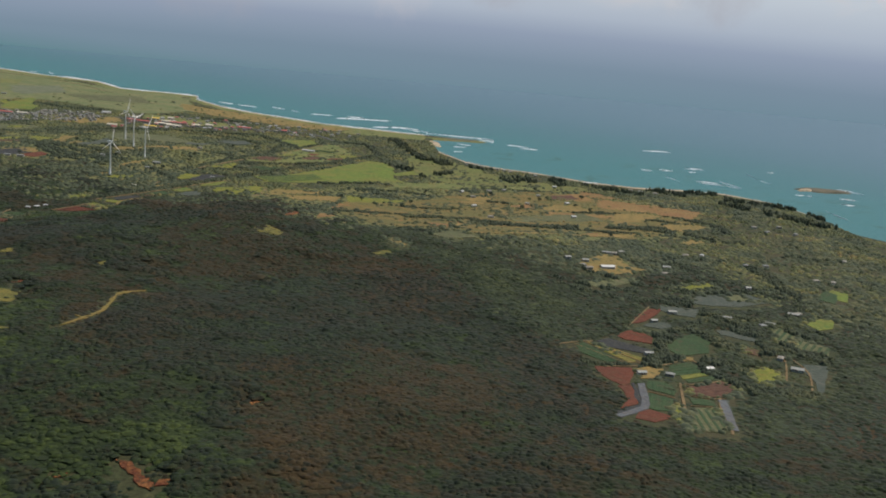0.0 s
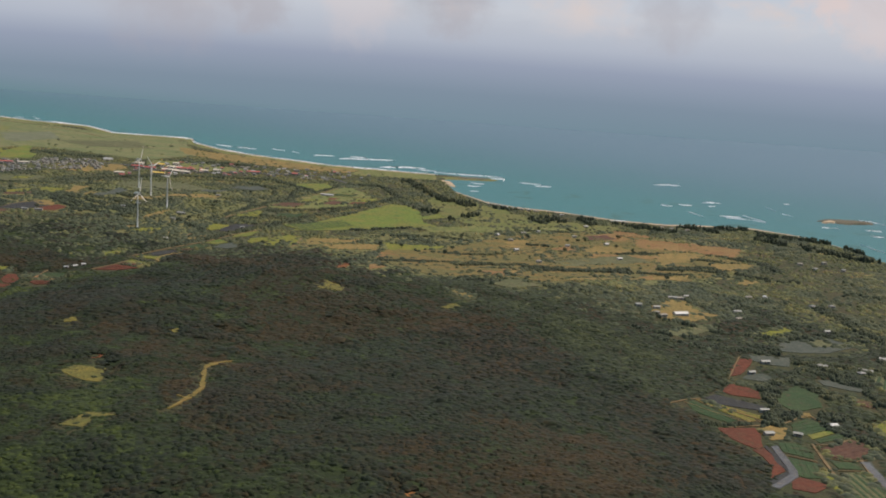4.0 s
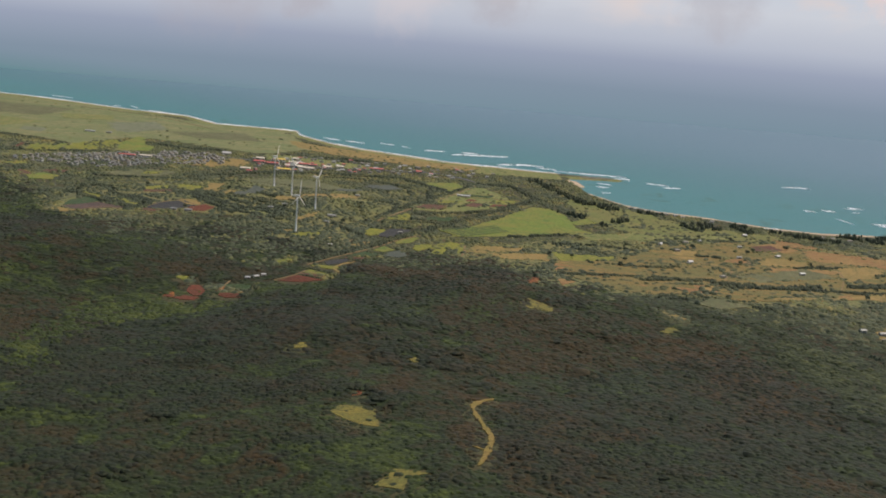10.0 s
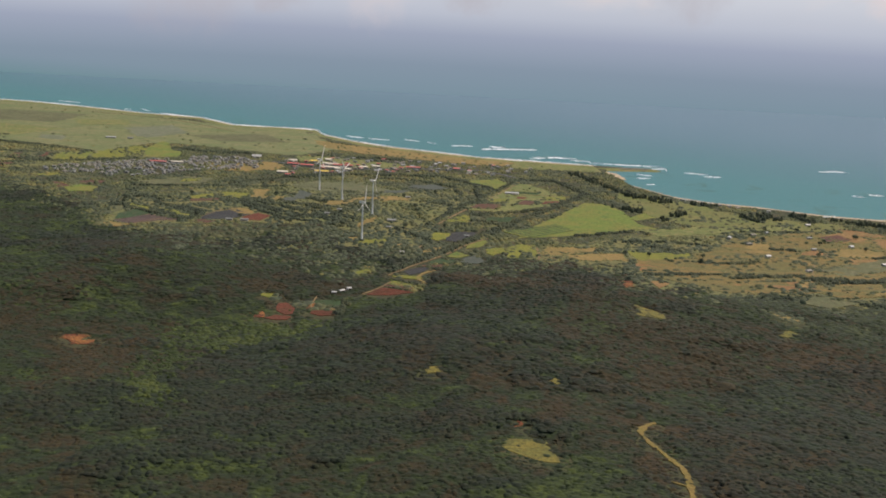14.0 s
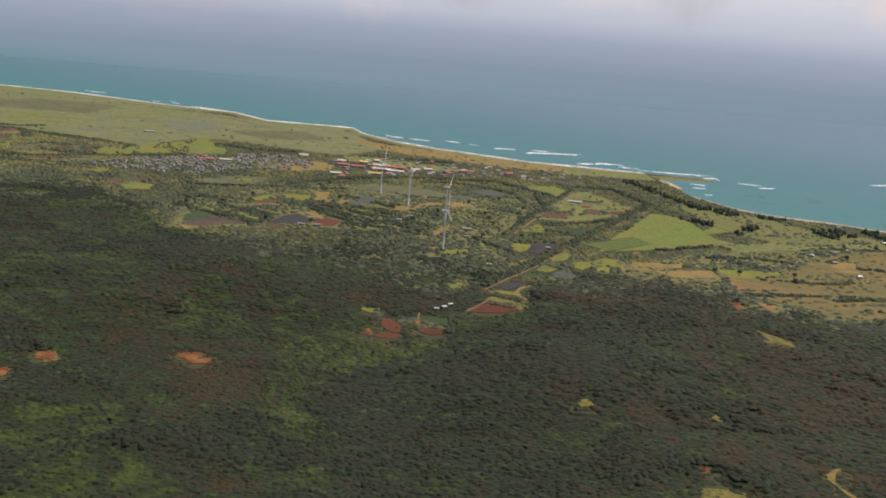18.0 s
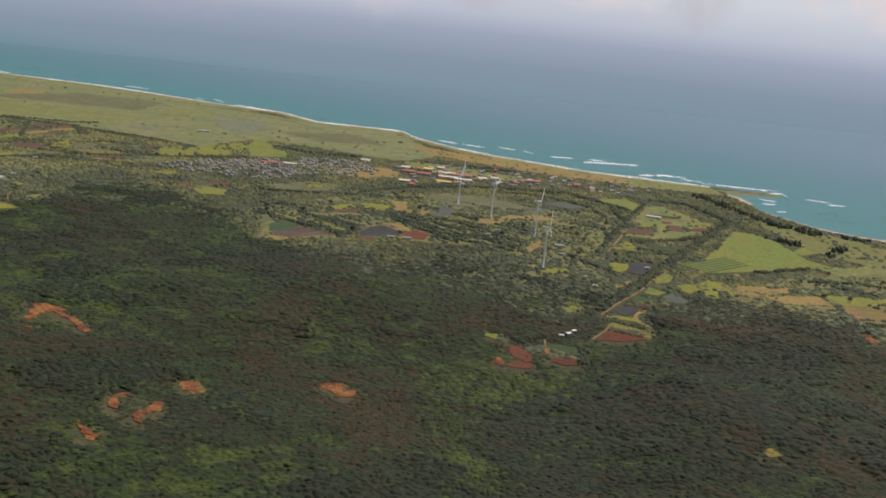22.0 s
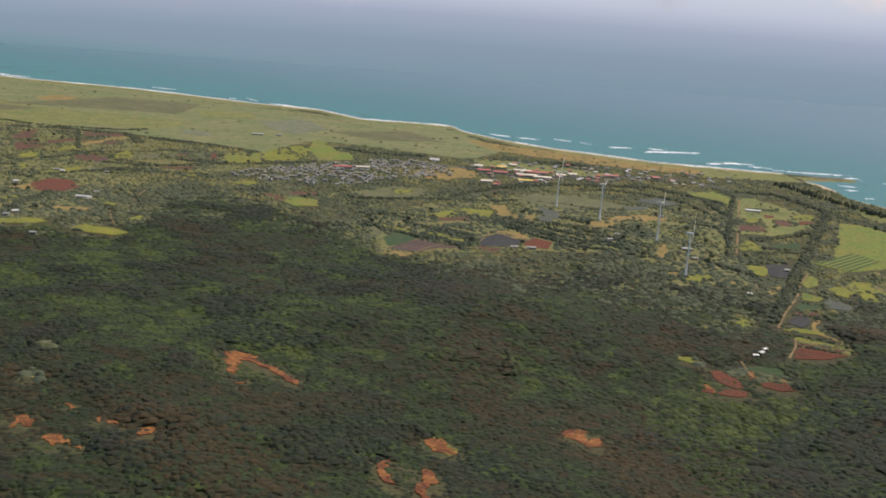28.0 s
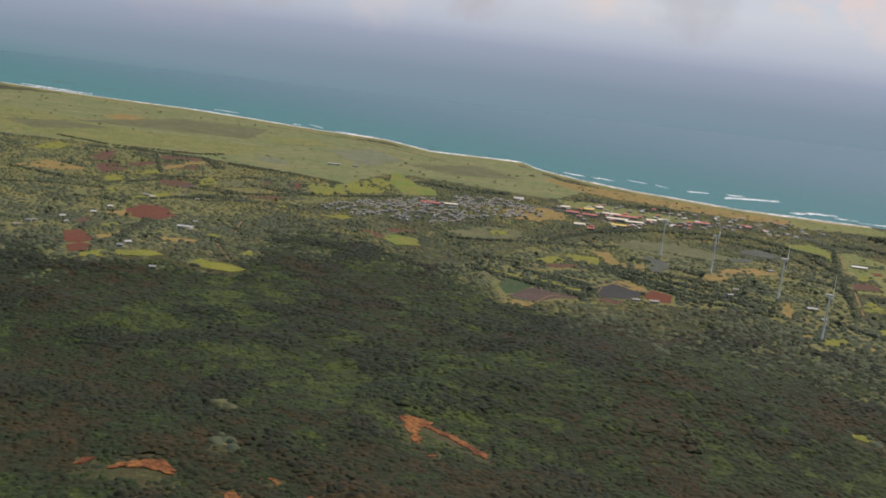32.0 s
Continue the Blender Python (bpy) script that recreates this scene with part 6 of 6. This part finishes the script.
def house(name, l, w, h, roof_mat, label, category, group="", hipped=False, panes=2):
    root = new(name)
    tagged(root, label, category, group)
    bm = bmesh.new()
    box(bm, -l / 2, l / 2, -w / 2, w / 2, -1.5, h)
    if not hipped:
        for s in (-1, 1):
            vs = [bm.verts.new(p) for p in ((s * l / 2, -w / 2, h), (s * l / 2, w / 2, h), (s * l / 2, 0, h + w * 0.2))]
            bm.faces.new(vs)
    part("wall", bm, MAT["wall"], root)
    bm = bmesh.new()
    if hipped:
        hip(bm, l, w, h, w * 0.24, 0.6)
    else:
        gable(bm, l, w, h, w * 0.2, 0.6)
    part("roof", bm, MAT[roof_mat], root)
    bm = bmesh.new()
    box(bm, -0.5, 0.5, -w / 2 - 0.08, -w / 2 + 0.02, 0, 2.05)
    part("door", bm, MAT["door"], root)
    for k in range(panes):
        for s in (-1, 1):
            bm = bmesh.new()
            x = s * l * (0.18 + 0.2 * k) + 0.4
            box(bm, x - 0.7, x + 0.7, -w / 2 - 0.06, -w / 2 + 0.02, 1.0, 2.1)
            part("window", bm, MAT["glass"], root)
    return root


def settle(ob, x, y, turn):
    ob.matrix_basis = pose(x, y, ground_at(x, y) + 0.6, 0, 0, turn)
    return ob


ROOFS = {"pale": "pale metal", "grey": "grey", "blue": "slate-blue", "tan": "tan", "roof_red": "rust-red", "white": "white"}
COTTAGES = []
for i, (roof, size) in enumerate((("pale", (7.5, 5.5)), ("grey", (8.5, 6)), ("blue", (7.5, 6)), ("tan", (9, 6)), ("white", (8, 6)), ("roof_red", (8.5, 5.5)))):
    ob = house("house", *size, 2.9, roof, f"small plastered house with a {ROOFS[roof]} roof", "house", "houses of the town and farms", hipped=i % 2 == 1, panes=1)
    COTTAGES.append(ob)
used = set()


def put_house(k, x, y, turn):
    if k not in used:
        used.add(k)
        settle(COTTAGES[k], x, y, turn)
    else:
        copy_thing(COTTAGES[k], pose(x, y, ground_at(x, y) + 0.6, 0, 0, turn))


def cottage(x, y, turn):
    put_house(int(rng.choice([0, 1, 3, 3, 4])), x, y, turn)


def shed(x, y, l, w, turn):
    settle(house("farm_shed", l * 0.58, w * 0.58, 2.6, "white" if l > 30 or l < 12 else "pale", "long pale metal-roofed farm shed beside plots", "shed", panes=2 if l > 18 else 1), x, y, turn)


def hall(x, y, l, w, turn, tone):
    roof = {"red": "roof_red"}.get(tone, tone)
    settle(house("school_hall", l * 0.75, w * 0.75, 3.8, roof, f"long low building with a sunlit {tone} roof", "building", "large buildings of the town", panes=3), x, y, turn)


# ---- wind turbines ----


def ring_tube(bm, rings, segs=16):
    """A turned solid from (z, radius) rings along z."""
    last = None
    for z, r in rings:
        loop = [bm.verts.new((r * math.cos(2 * math.pi * k / segs), r * math.sin(2 * math.pi * k / segs), z)) for k in range(segs)]
        if last:
            for k in range(segs):
                bm.faces.new((last[k], last[(k + 1) % segs], loop[(k + 1) % segs], loop[k]))
        else:
            bm.faces.new(loop[::-1])
        last = loop
    bm.faces.new(last)


HUB, BLADE = 60.0, 29.0


def turbine(x, y, spin, face=70.0):
    root = tagged(new("wind_turbine"), "tall white three-bladed wind turbine standing in scrub", "wind turbine", "wind turbines on the plain")
    bm = bmesh.new()
    ring_tube(bm, [(-1, 1.9), (0.5, 1.9), (0.7, 1.35), (20, 1.15), (40, 0.92), (HUB - 1.2, 0.72)], 20)
    part("tower", bm, MAT["steel"], root, smooth=True)
    bm = bmesh.new()
    ring_tube(bm, [(-1.6, 3.2), (0.4, 3.2)], 24)
    part("foundation", bm, MAT["grey"], root, "grey concrete foundation pad")
    bm = bmesh.new()
    box(bm, -1.5, 1.5, -2.4, 6.0, HUB - 1.5, HUB + 1.7)
    bmesh.ops.bevel(bm, geom=bm.edges[:], offset=0.5, segments=2, affect="EDGES")
    part("nacelle", bm, MAT["steel"], root)
    bm = bmesh.new()
    ring_tube(bm, [(0, 1.5), (1.2, 1.4), (2.0, 0.9), (2.4, 0.2)], 14)
    bmesh.ops.transform(bm, matrix=Matrix.Translation((0, -2.4, HUB)) @ Matrix.Rotation(radians(90), 4, "X"), verts=bm.verts)
    part("hub", bm, MAT["steel"], root, smooth=True)
    for k in range(3):
        bm = bmesh.new()
        last = None
        for u, chord, thick in ((0.0, 1.3, 1.2), (0.08, 1.4, 1.0), (0.22, 2.6, 0.6), (0.5, 1.8, 0.35), (0.8, 1.1, 0.2), (1.0, 0.3, 0.08)):
            z = 1.0 + u * (BLADE - 1.0)
            loop = [bm.verts.new((chord * a, thick * b, z)) for a, b in ((-0.35, 0), (-0.1, 0.5), (0.65, 0), (-0.1, -0.5))]
            if last:
                for j in range(4):
                    bm.faces.new((last[j], last[(j + 1) % 4], loop[(j + 1) % 4], loop[j]))
            else:
                bm.faces.new(loop[::-1])
            last = loop
        bm.faces.new(last)
        turn = Matrix.Translation((0, -3.6, HUB)) @ Matrix.Rotation(radians(spin + 120 * k), 4, "Y") @ Matrix.Rotation(radians(-12), 4, "Z")
        bmesh.ops.transform(bm, matrix=turn, verts=bm.verts)
        part("blade", bm, MAT["steel"], root)
    root.matrix_basis = pose(x, y, ground_at(x, y) + 0.3, 0, 0, face)


def mast(x, y):
    root = tagged(new("lattice_mast"), "thin grey steel lattice mast on the wooded spur", "mast")
    for k in range(4):
        bm = bmesh.new()
        a = radians(45 + 90 * k)
        lo, hi = Vector((1.6 * math.cos(a), 1.6 * math.sin(a), -1)), Vector((0.35 * math.cos(a), 0.35 * math.sin(a), 24))
        ring_tube(bm, [(0, 0.16), ((hi - lo).length, 0.12)], 6)
        bmesh.ops.transform(bm, matrix=Matrix.Translation(lo) @ (hi - lo).to_track_quat("Z", "Y").to_matrix().to_4x4(), verts=bm.verts)
        part("leg", bm, MAT["grey"], root)
    for h in range(2, 24, 3):
        r = 1.6 - 1.25 * (h + 1) / 25
        bm = bmesh.new()
        for s in (-1, 1):
            q = r * 0.72
            box(bm, -q, q, s * q - 0.07, s * q + 0.07, h, h + 0.14)
            box(bm, s * q - 0.07, s * q + 0.07, -q, q, h + 0.15, h + 0.29)
        part("brace", bm, MAT["grey"], root)
    root.matrix_basis = pose(x, y, ground_at(x, y) + 0.3, 0, 0, 20)


def tree_shape(seed):
    "One broad tree: tapered trunk, limbs and a ragged crown of many clumps."
    r = np.random.default_rng(seed)
    root = tagged(new("tree"), "single broad green tree standing among plots", "tree", "lone trees on the farmland")
    bm = bmesh.new()
    ring_tube(bm, [(-0.5, 0.45), (0.4, 0.34), (2.6, 0.25), (4.2, 0.12)], 8)
    part("trunk", bm, MAT["bark"], root)
    for k in range(4):
        bm = bmesh.new()
        a = 1.57 * k + r.uniform(-0.5, 0.5)
        lo, hi = Vector((0, 0, 2.2 + 0.2 * k)), Vector((2.0 * math.cos(a), 2.0 * math.sin(a), 4.4 + r.uniform(-0.4, 0.4)))
        ring_tube(bm, [(0, 0.14), ((hi - lo).length, 0.05)], 6)
        bmesh.ops.transform(bm, matrix=Matrix.Translation(lo) @ (hi - lo).to_track_quat("Z", "Y").to_matrix().to_4x4(), verts=bm.verts)
        part("limb", bm, MAT["bark"], root)
    vs, fs = [], []
    shapes = [crown_shape(1, 5, 60 + j, 2) for j in range(4)]
    for k in range(46):
        a, u = r.uniform(0, 6.283), math.sqrt(r.random())
        h = r.uniform(0.1, 1.0)
        d = 3.6 * u * math.sqrt(max(0.05, 1 - (h - 0.35) ** 2 * 1.8))
        v, f = shapes[k % 4]
        w = r.uniform(1.3, 2.5)
        fs += (f + len(vs)).tolist()
        vs += (v * (w, w, w * 0.7) + (d * math.cos(a), d * math.sin(a), 3.0 + 4.2 * h)).tolist()
    finish("crown", vs, fs, MAT["belt"], root, smooth=True)
    return root


def stand_trees():
    first = [tree_shape(s) for s in (1, 2, 3)]
    done = [False] * 3
    for poly, keep in [t for t in THIN if t[1] > 0.4]:
        xs, ys = [p[0] for p in poly], [p[1] for p in poly]
        for k in range(34):
            x, y = rng.uniform(min(xs), max(xs)), rng.uniform(min(ys), max(ys))
            if not inside(np.array([x]), np.array([y]), poly)[0] or any(inside(np.array([x]), np.array([y]), c)[0] for c in CLEAR):
                continue
            j, m = int(rng.integers(0, 3)), pose(x, y, ground_at(x, y) + 0.3, 0, 0, rng.uniform(0, 360))
            if done[j]:
                copy_thing(first[j], m)
            else:
                first[j].matrix_basis, done[j] = m, True


stand_trees()
turbine(-564, 1809, 10)
turbine(-556, 1999, 40)
turbine(-618, 2136, 75)
turbine(-671, 2256, 20)
shed(230, 977, 16, 9, 10)
shed(260, 981, 14, 8, -20)
shed(262, 1407, 34, 15, 15)
shed(233, 1425, 16, 9, 10)
shed(274, 1494, 22, 8, -5)
shed(300, 1518, 14, 8, 20)
shed(358, 1459, 18, 9, 0)
shed(284, 1182, 14, 8, 20)
shed(409, 1037, 22, 12, -20)
shed(384, 1223, 18, 9, -10)
shed(482, 1267, 24, 10, -20)
shed(252, 1051, 16, 7, 10)
shed(433, 1214, 26, 8, -20)
shed(316, 1227, 18, 9, 10)
shed(-280, 2353, 48, 12, -8)
shed(-572, 1492, 11, 7, 40)
shed(-564, 1504, 9, 6, 30)
shed(-581, 1483, 9, 6, 0)
shed(-521, 1957, 24, 13, -5)
shed(-524, 1903, 13, 7, 0)
shed(-496, 2207, 16, 8, 0)
shed(-397, 1876, 12, 7, 0)
shed(-500, 1736, 10, 6, 0)
shed(-762, 1909, 22, 9, 0)
shed(-787, 1910, 18, 8, 0)
shed(-633, 1983, 14, 8, 10)
shed(-614, 2019, 14, 8, -10)
shed(-1435, 2051, 40, 12, -5)
shed(-1565, 2338, 18, 10, 0)
shed(-1505, 2365, 26, 9, 0)
shed(-1237, 2981, 24, 10, 0)
shed(-1287, 2979, 44, 9, -5)
shed(-868, 2746, 36, 22, 0)
cottage(-1551, 2325, 10)
cottage(-1477, 2342, 0)
cottage(-1588, 2112, 20)
cottage(-1633, 1964, 0)
cottage(-1459, 1793, 0)
cottage(-1423, 2028, 80)
cottage(-1584, 2184, 30)
cottage(-1433, 2113, 10)
cottage(-1610, 2036, 10)
cottage(-1587, 1979, 60)
cottage(-1400, 1715, 10)
cottage(-1635, 1928, 30)
cottage(-1459, 1825, 30)
cottage(-1628, 1972, 30)
cottage(122, 2022, 10)
cottage(153, 2046, 40)
cottage(220, 2015, 0)
cottage(270, 1953, 30)
cottage(190, 1914, 0)
cottage(87, 1840, 20)
cottage(112, 1730, 20)
cottage(67, 1983, 60)
cottage(88, 1938, 10)
cottage(266, 1814, 10)
cottage(208, 1427, 10)
cottage(226, 1398, 30)
cottage(234, 1389, 10)
cottage(286, 1497, 10)
cottage(266, 2143, 0)
cottage(611, 1872, 0)
cottage(624, 1834, 30)
cottage(666, 1896, 0)
cottage(677, 1838, 50)
cottage(531, 1543, 0)
cottage(498, 1535, 20)
cottage(411, 1565, 10)
cottage(439, 1573, 70)
cottage(348, 1418, 10)
cottage(458, 1387, 10)
cottage(585, 1472, 10)
cottage(609, 1468, 60)
cottage(687, 1628, 60)
cottage(403, 1074, 60)
cottage(422, 1202, 20)
cottage(489, 1271, 20)
cottage(308, 1013, 20)
hall(-681, 2660, 50, 12, -6, "cream")
hall(-680, 2602, 56, 12, -6, "cream")
hall(-651, 2646, 60, 12, -6, "red")
hall(-648, 2584, 50, 12, -6, "cream")
hall(-691, 2528, 40, 12, -6, "yellow")
hall(-723, 2694, 26, 16, -6, "yellow")
hall(-767, 2634, 36, 12, -4, "red")
hall(-733, 2620, 40, 12, -8, "red")
hall(-758, 2457, 16, 9, 0, "red")
hall(-774, 2494, 30, 12, 0, "cream")
hall(-603, 2631, 26, 12, 0, "cream")
hall(-574, 2651, 24, 12, 0, "cream")
hall(-774, 2692, 26, 12, 0, "cream")
hall(-693, 2734, 20, 12, 0, "cream")
hall(-487, 2664, 44, 10, 0, "red")
hall(-384, 2676, 18, 10, 0, "red")
hall(-1063, 2568, 50, 10, 0, "red")
hall(-1022, 2575, 36, 10, 0, "cream")
mast(-1375, 2380)
mast(-1042, 2052)
cottage(87, 2386, 40)
cottage(104, 2377, 25)
cottage(120, 2360, 10)
cottage(137, 2352, 55)
cottage(153, 2339, 40)
cottage(170, 2330, 25)
cottage(184, 2314, 10)
cottage(238, 2284, 0)
cottage(367, 2235, 0)
cottage(408, 2213, 40)
cottage(437, 2196, 10)
cottage(458, 2192, 30)
cottage(488, 2178, 0)


def far_houses(rows):
    """The houses furthest off, joined by roof."""
    for roof in sorted({r[0] for r in rows}):
        walls, roofs = bmesh.new(), bmesh.new()
        for _, x, y, turn, l, w in [r for r in rows if r[0] == roof]:
            place = pose(x, y, ground_at(x, y) + 0.6, 0, 0, turn)
            for bm, top in ((walls, False), (roofs, True)):
                have = len(bm.verts)
                if top:
                    gable(bm, l, w, 2.9, w * 0.2, 0.6)
                else:
                    box(bm, -l / 2, l / 2, -w / 2, w / 2, -1.5, 2.9)
                bm.verts.ensure_lookup_table()
                for v in bm.verts[have:]:
                    v.co = place @ v.co
        root = tagged(new("far_houses"), f"far rows of small houses with {ROOFS[roof]} roofs", "houses", kind="stuff")
        part("walls", walls, MAT["wall"], root)
        part("roofs", roofs, MAT[roof], root)


def fill_town():
    """House rows of the town and looser homes along the shore road."""
    spots = []
    x0, x1 = min(p[0] for p in TOWN), max(p[0] for p in TOWN)
    y0, y1 = min(p[1] for p in TOWN), max(p[1] for p in TOWN)
    for v in np.arange(y0, y1, 19.0):
        for u in np.arange(x0 - 40, x1, 12.5):
            x, y = u + 0.25 * (v - y0) + rng.uniform(-3, 3), v - 0.10 * (u - x0) + rng.uniform(-4, 4) + 40
            if inside(np.array([x]), np.array([y]), TOWN)[0] and rng.random() < 0.62:
                spots.append((int(rng.choice([0, 0, 1, 1, 2, 3, 3, 3])), x, y, -6 + 90 * (rng.random() < 0.3) + rng.uniform(-8, 8)))
    x0, x1 = min(p[0] for p in VILLAGE), max(p[0] for p in VILLAGE)
    y0, y1 = min(p[1] for p in VILLAGE), max(p[1] for p in VILLAGE)
    for k in range(420):
        x, y = rng.uniform(x0, x1), rng.uniform(y0, y1)
        if inside(np.array([x]), np.array([y]), VILLAGE)[0] and rng.random() < 0.45:
            spots.append((int(rng.choice([0, 0, 1, 3, 3, 3, 4, 5])), x, y, rng.uniform(-40, 40)))
    spots.sort(key=lambda q: q[2] + 0.45 * q[1])
    kinds = ("pale", "grey", "blue", "tan", "white", "roof_red")
    for k, x, y, turn in spots[:265]:
        put_house(k, x, y, turn)
    far_houses([(kinds[k], x, y, turn, rng.uniform(7, 10), rng.uniform(5.5, 6.5)) for k, x, y, turn in spots[265:]])


fill_town()
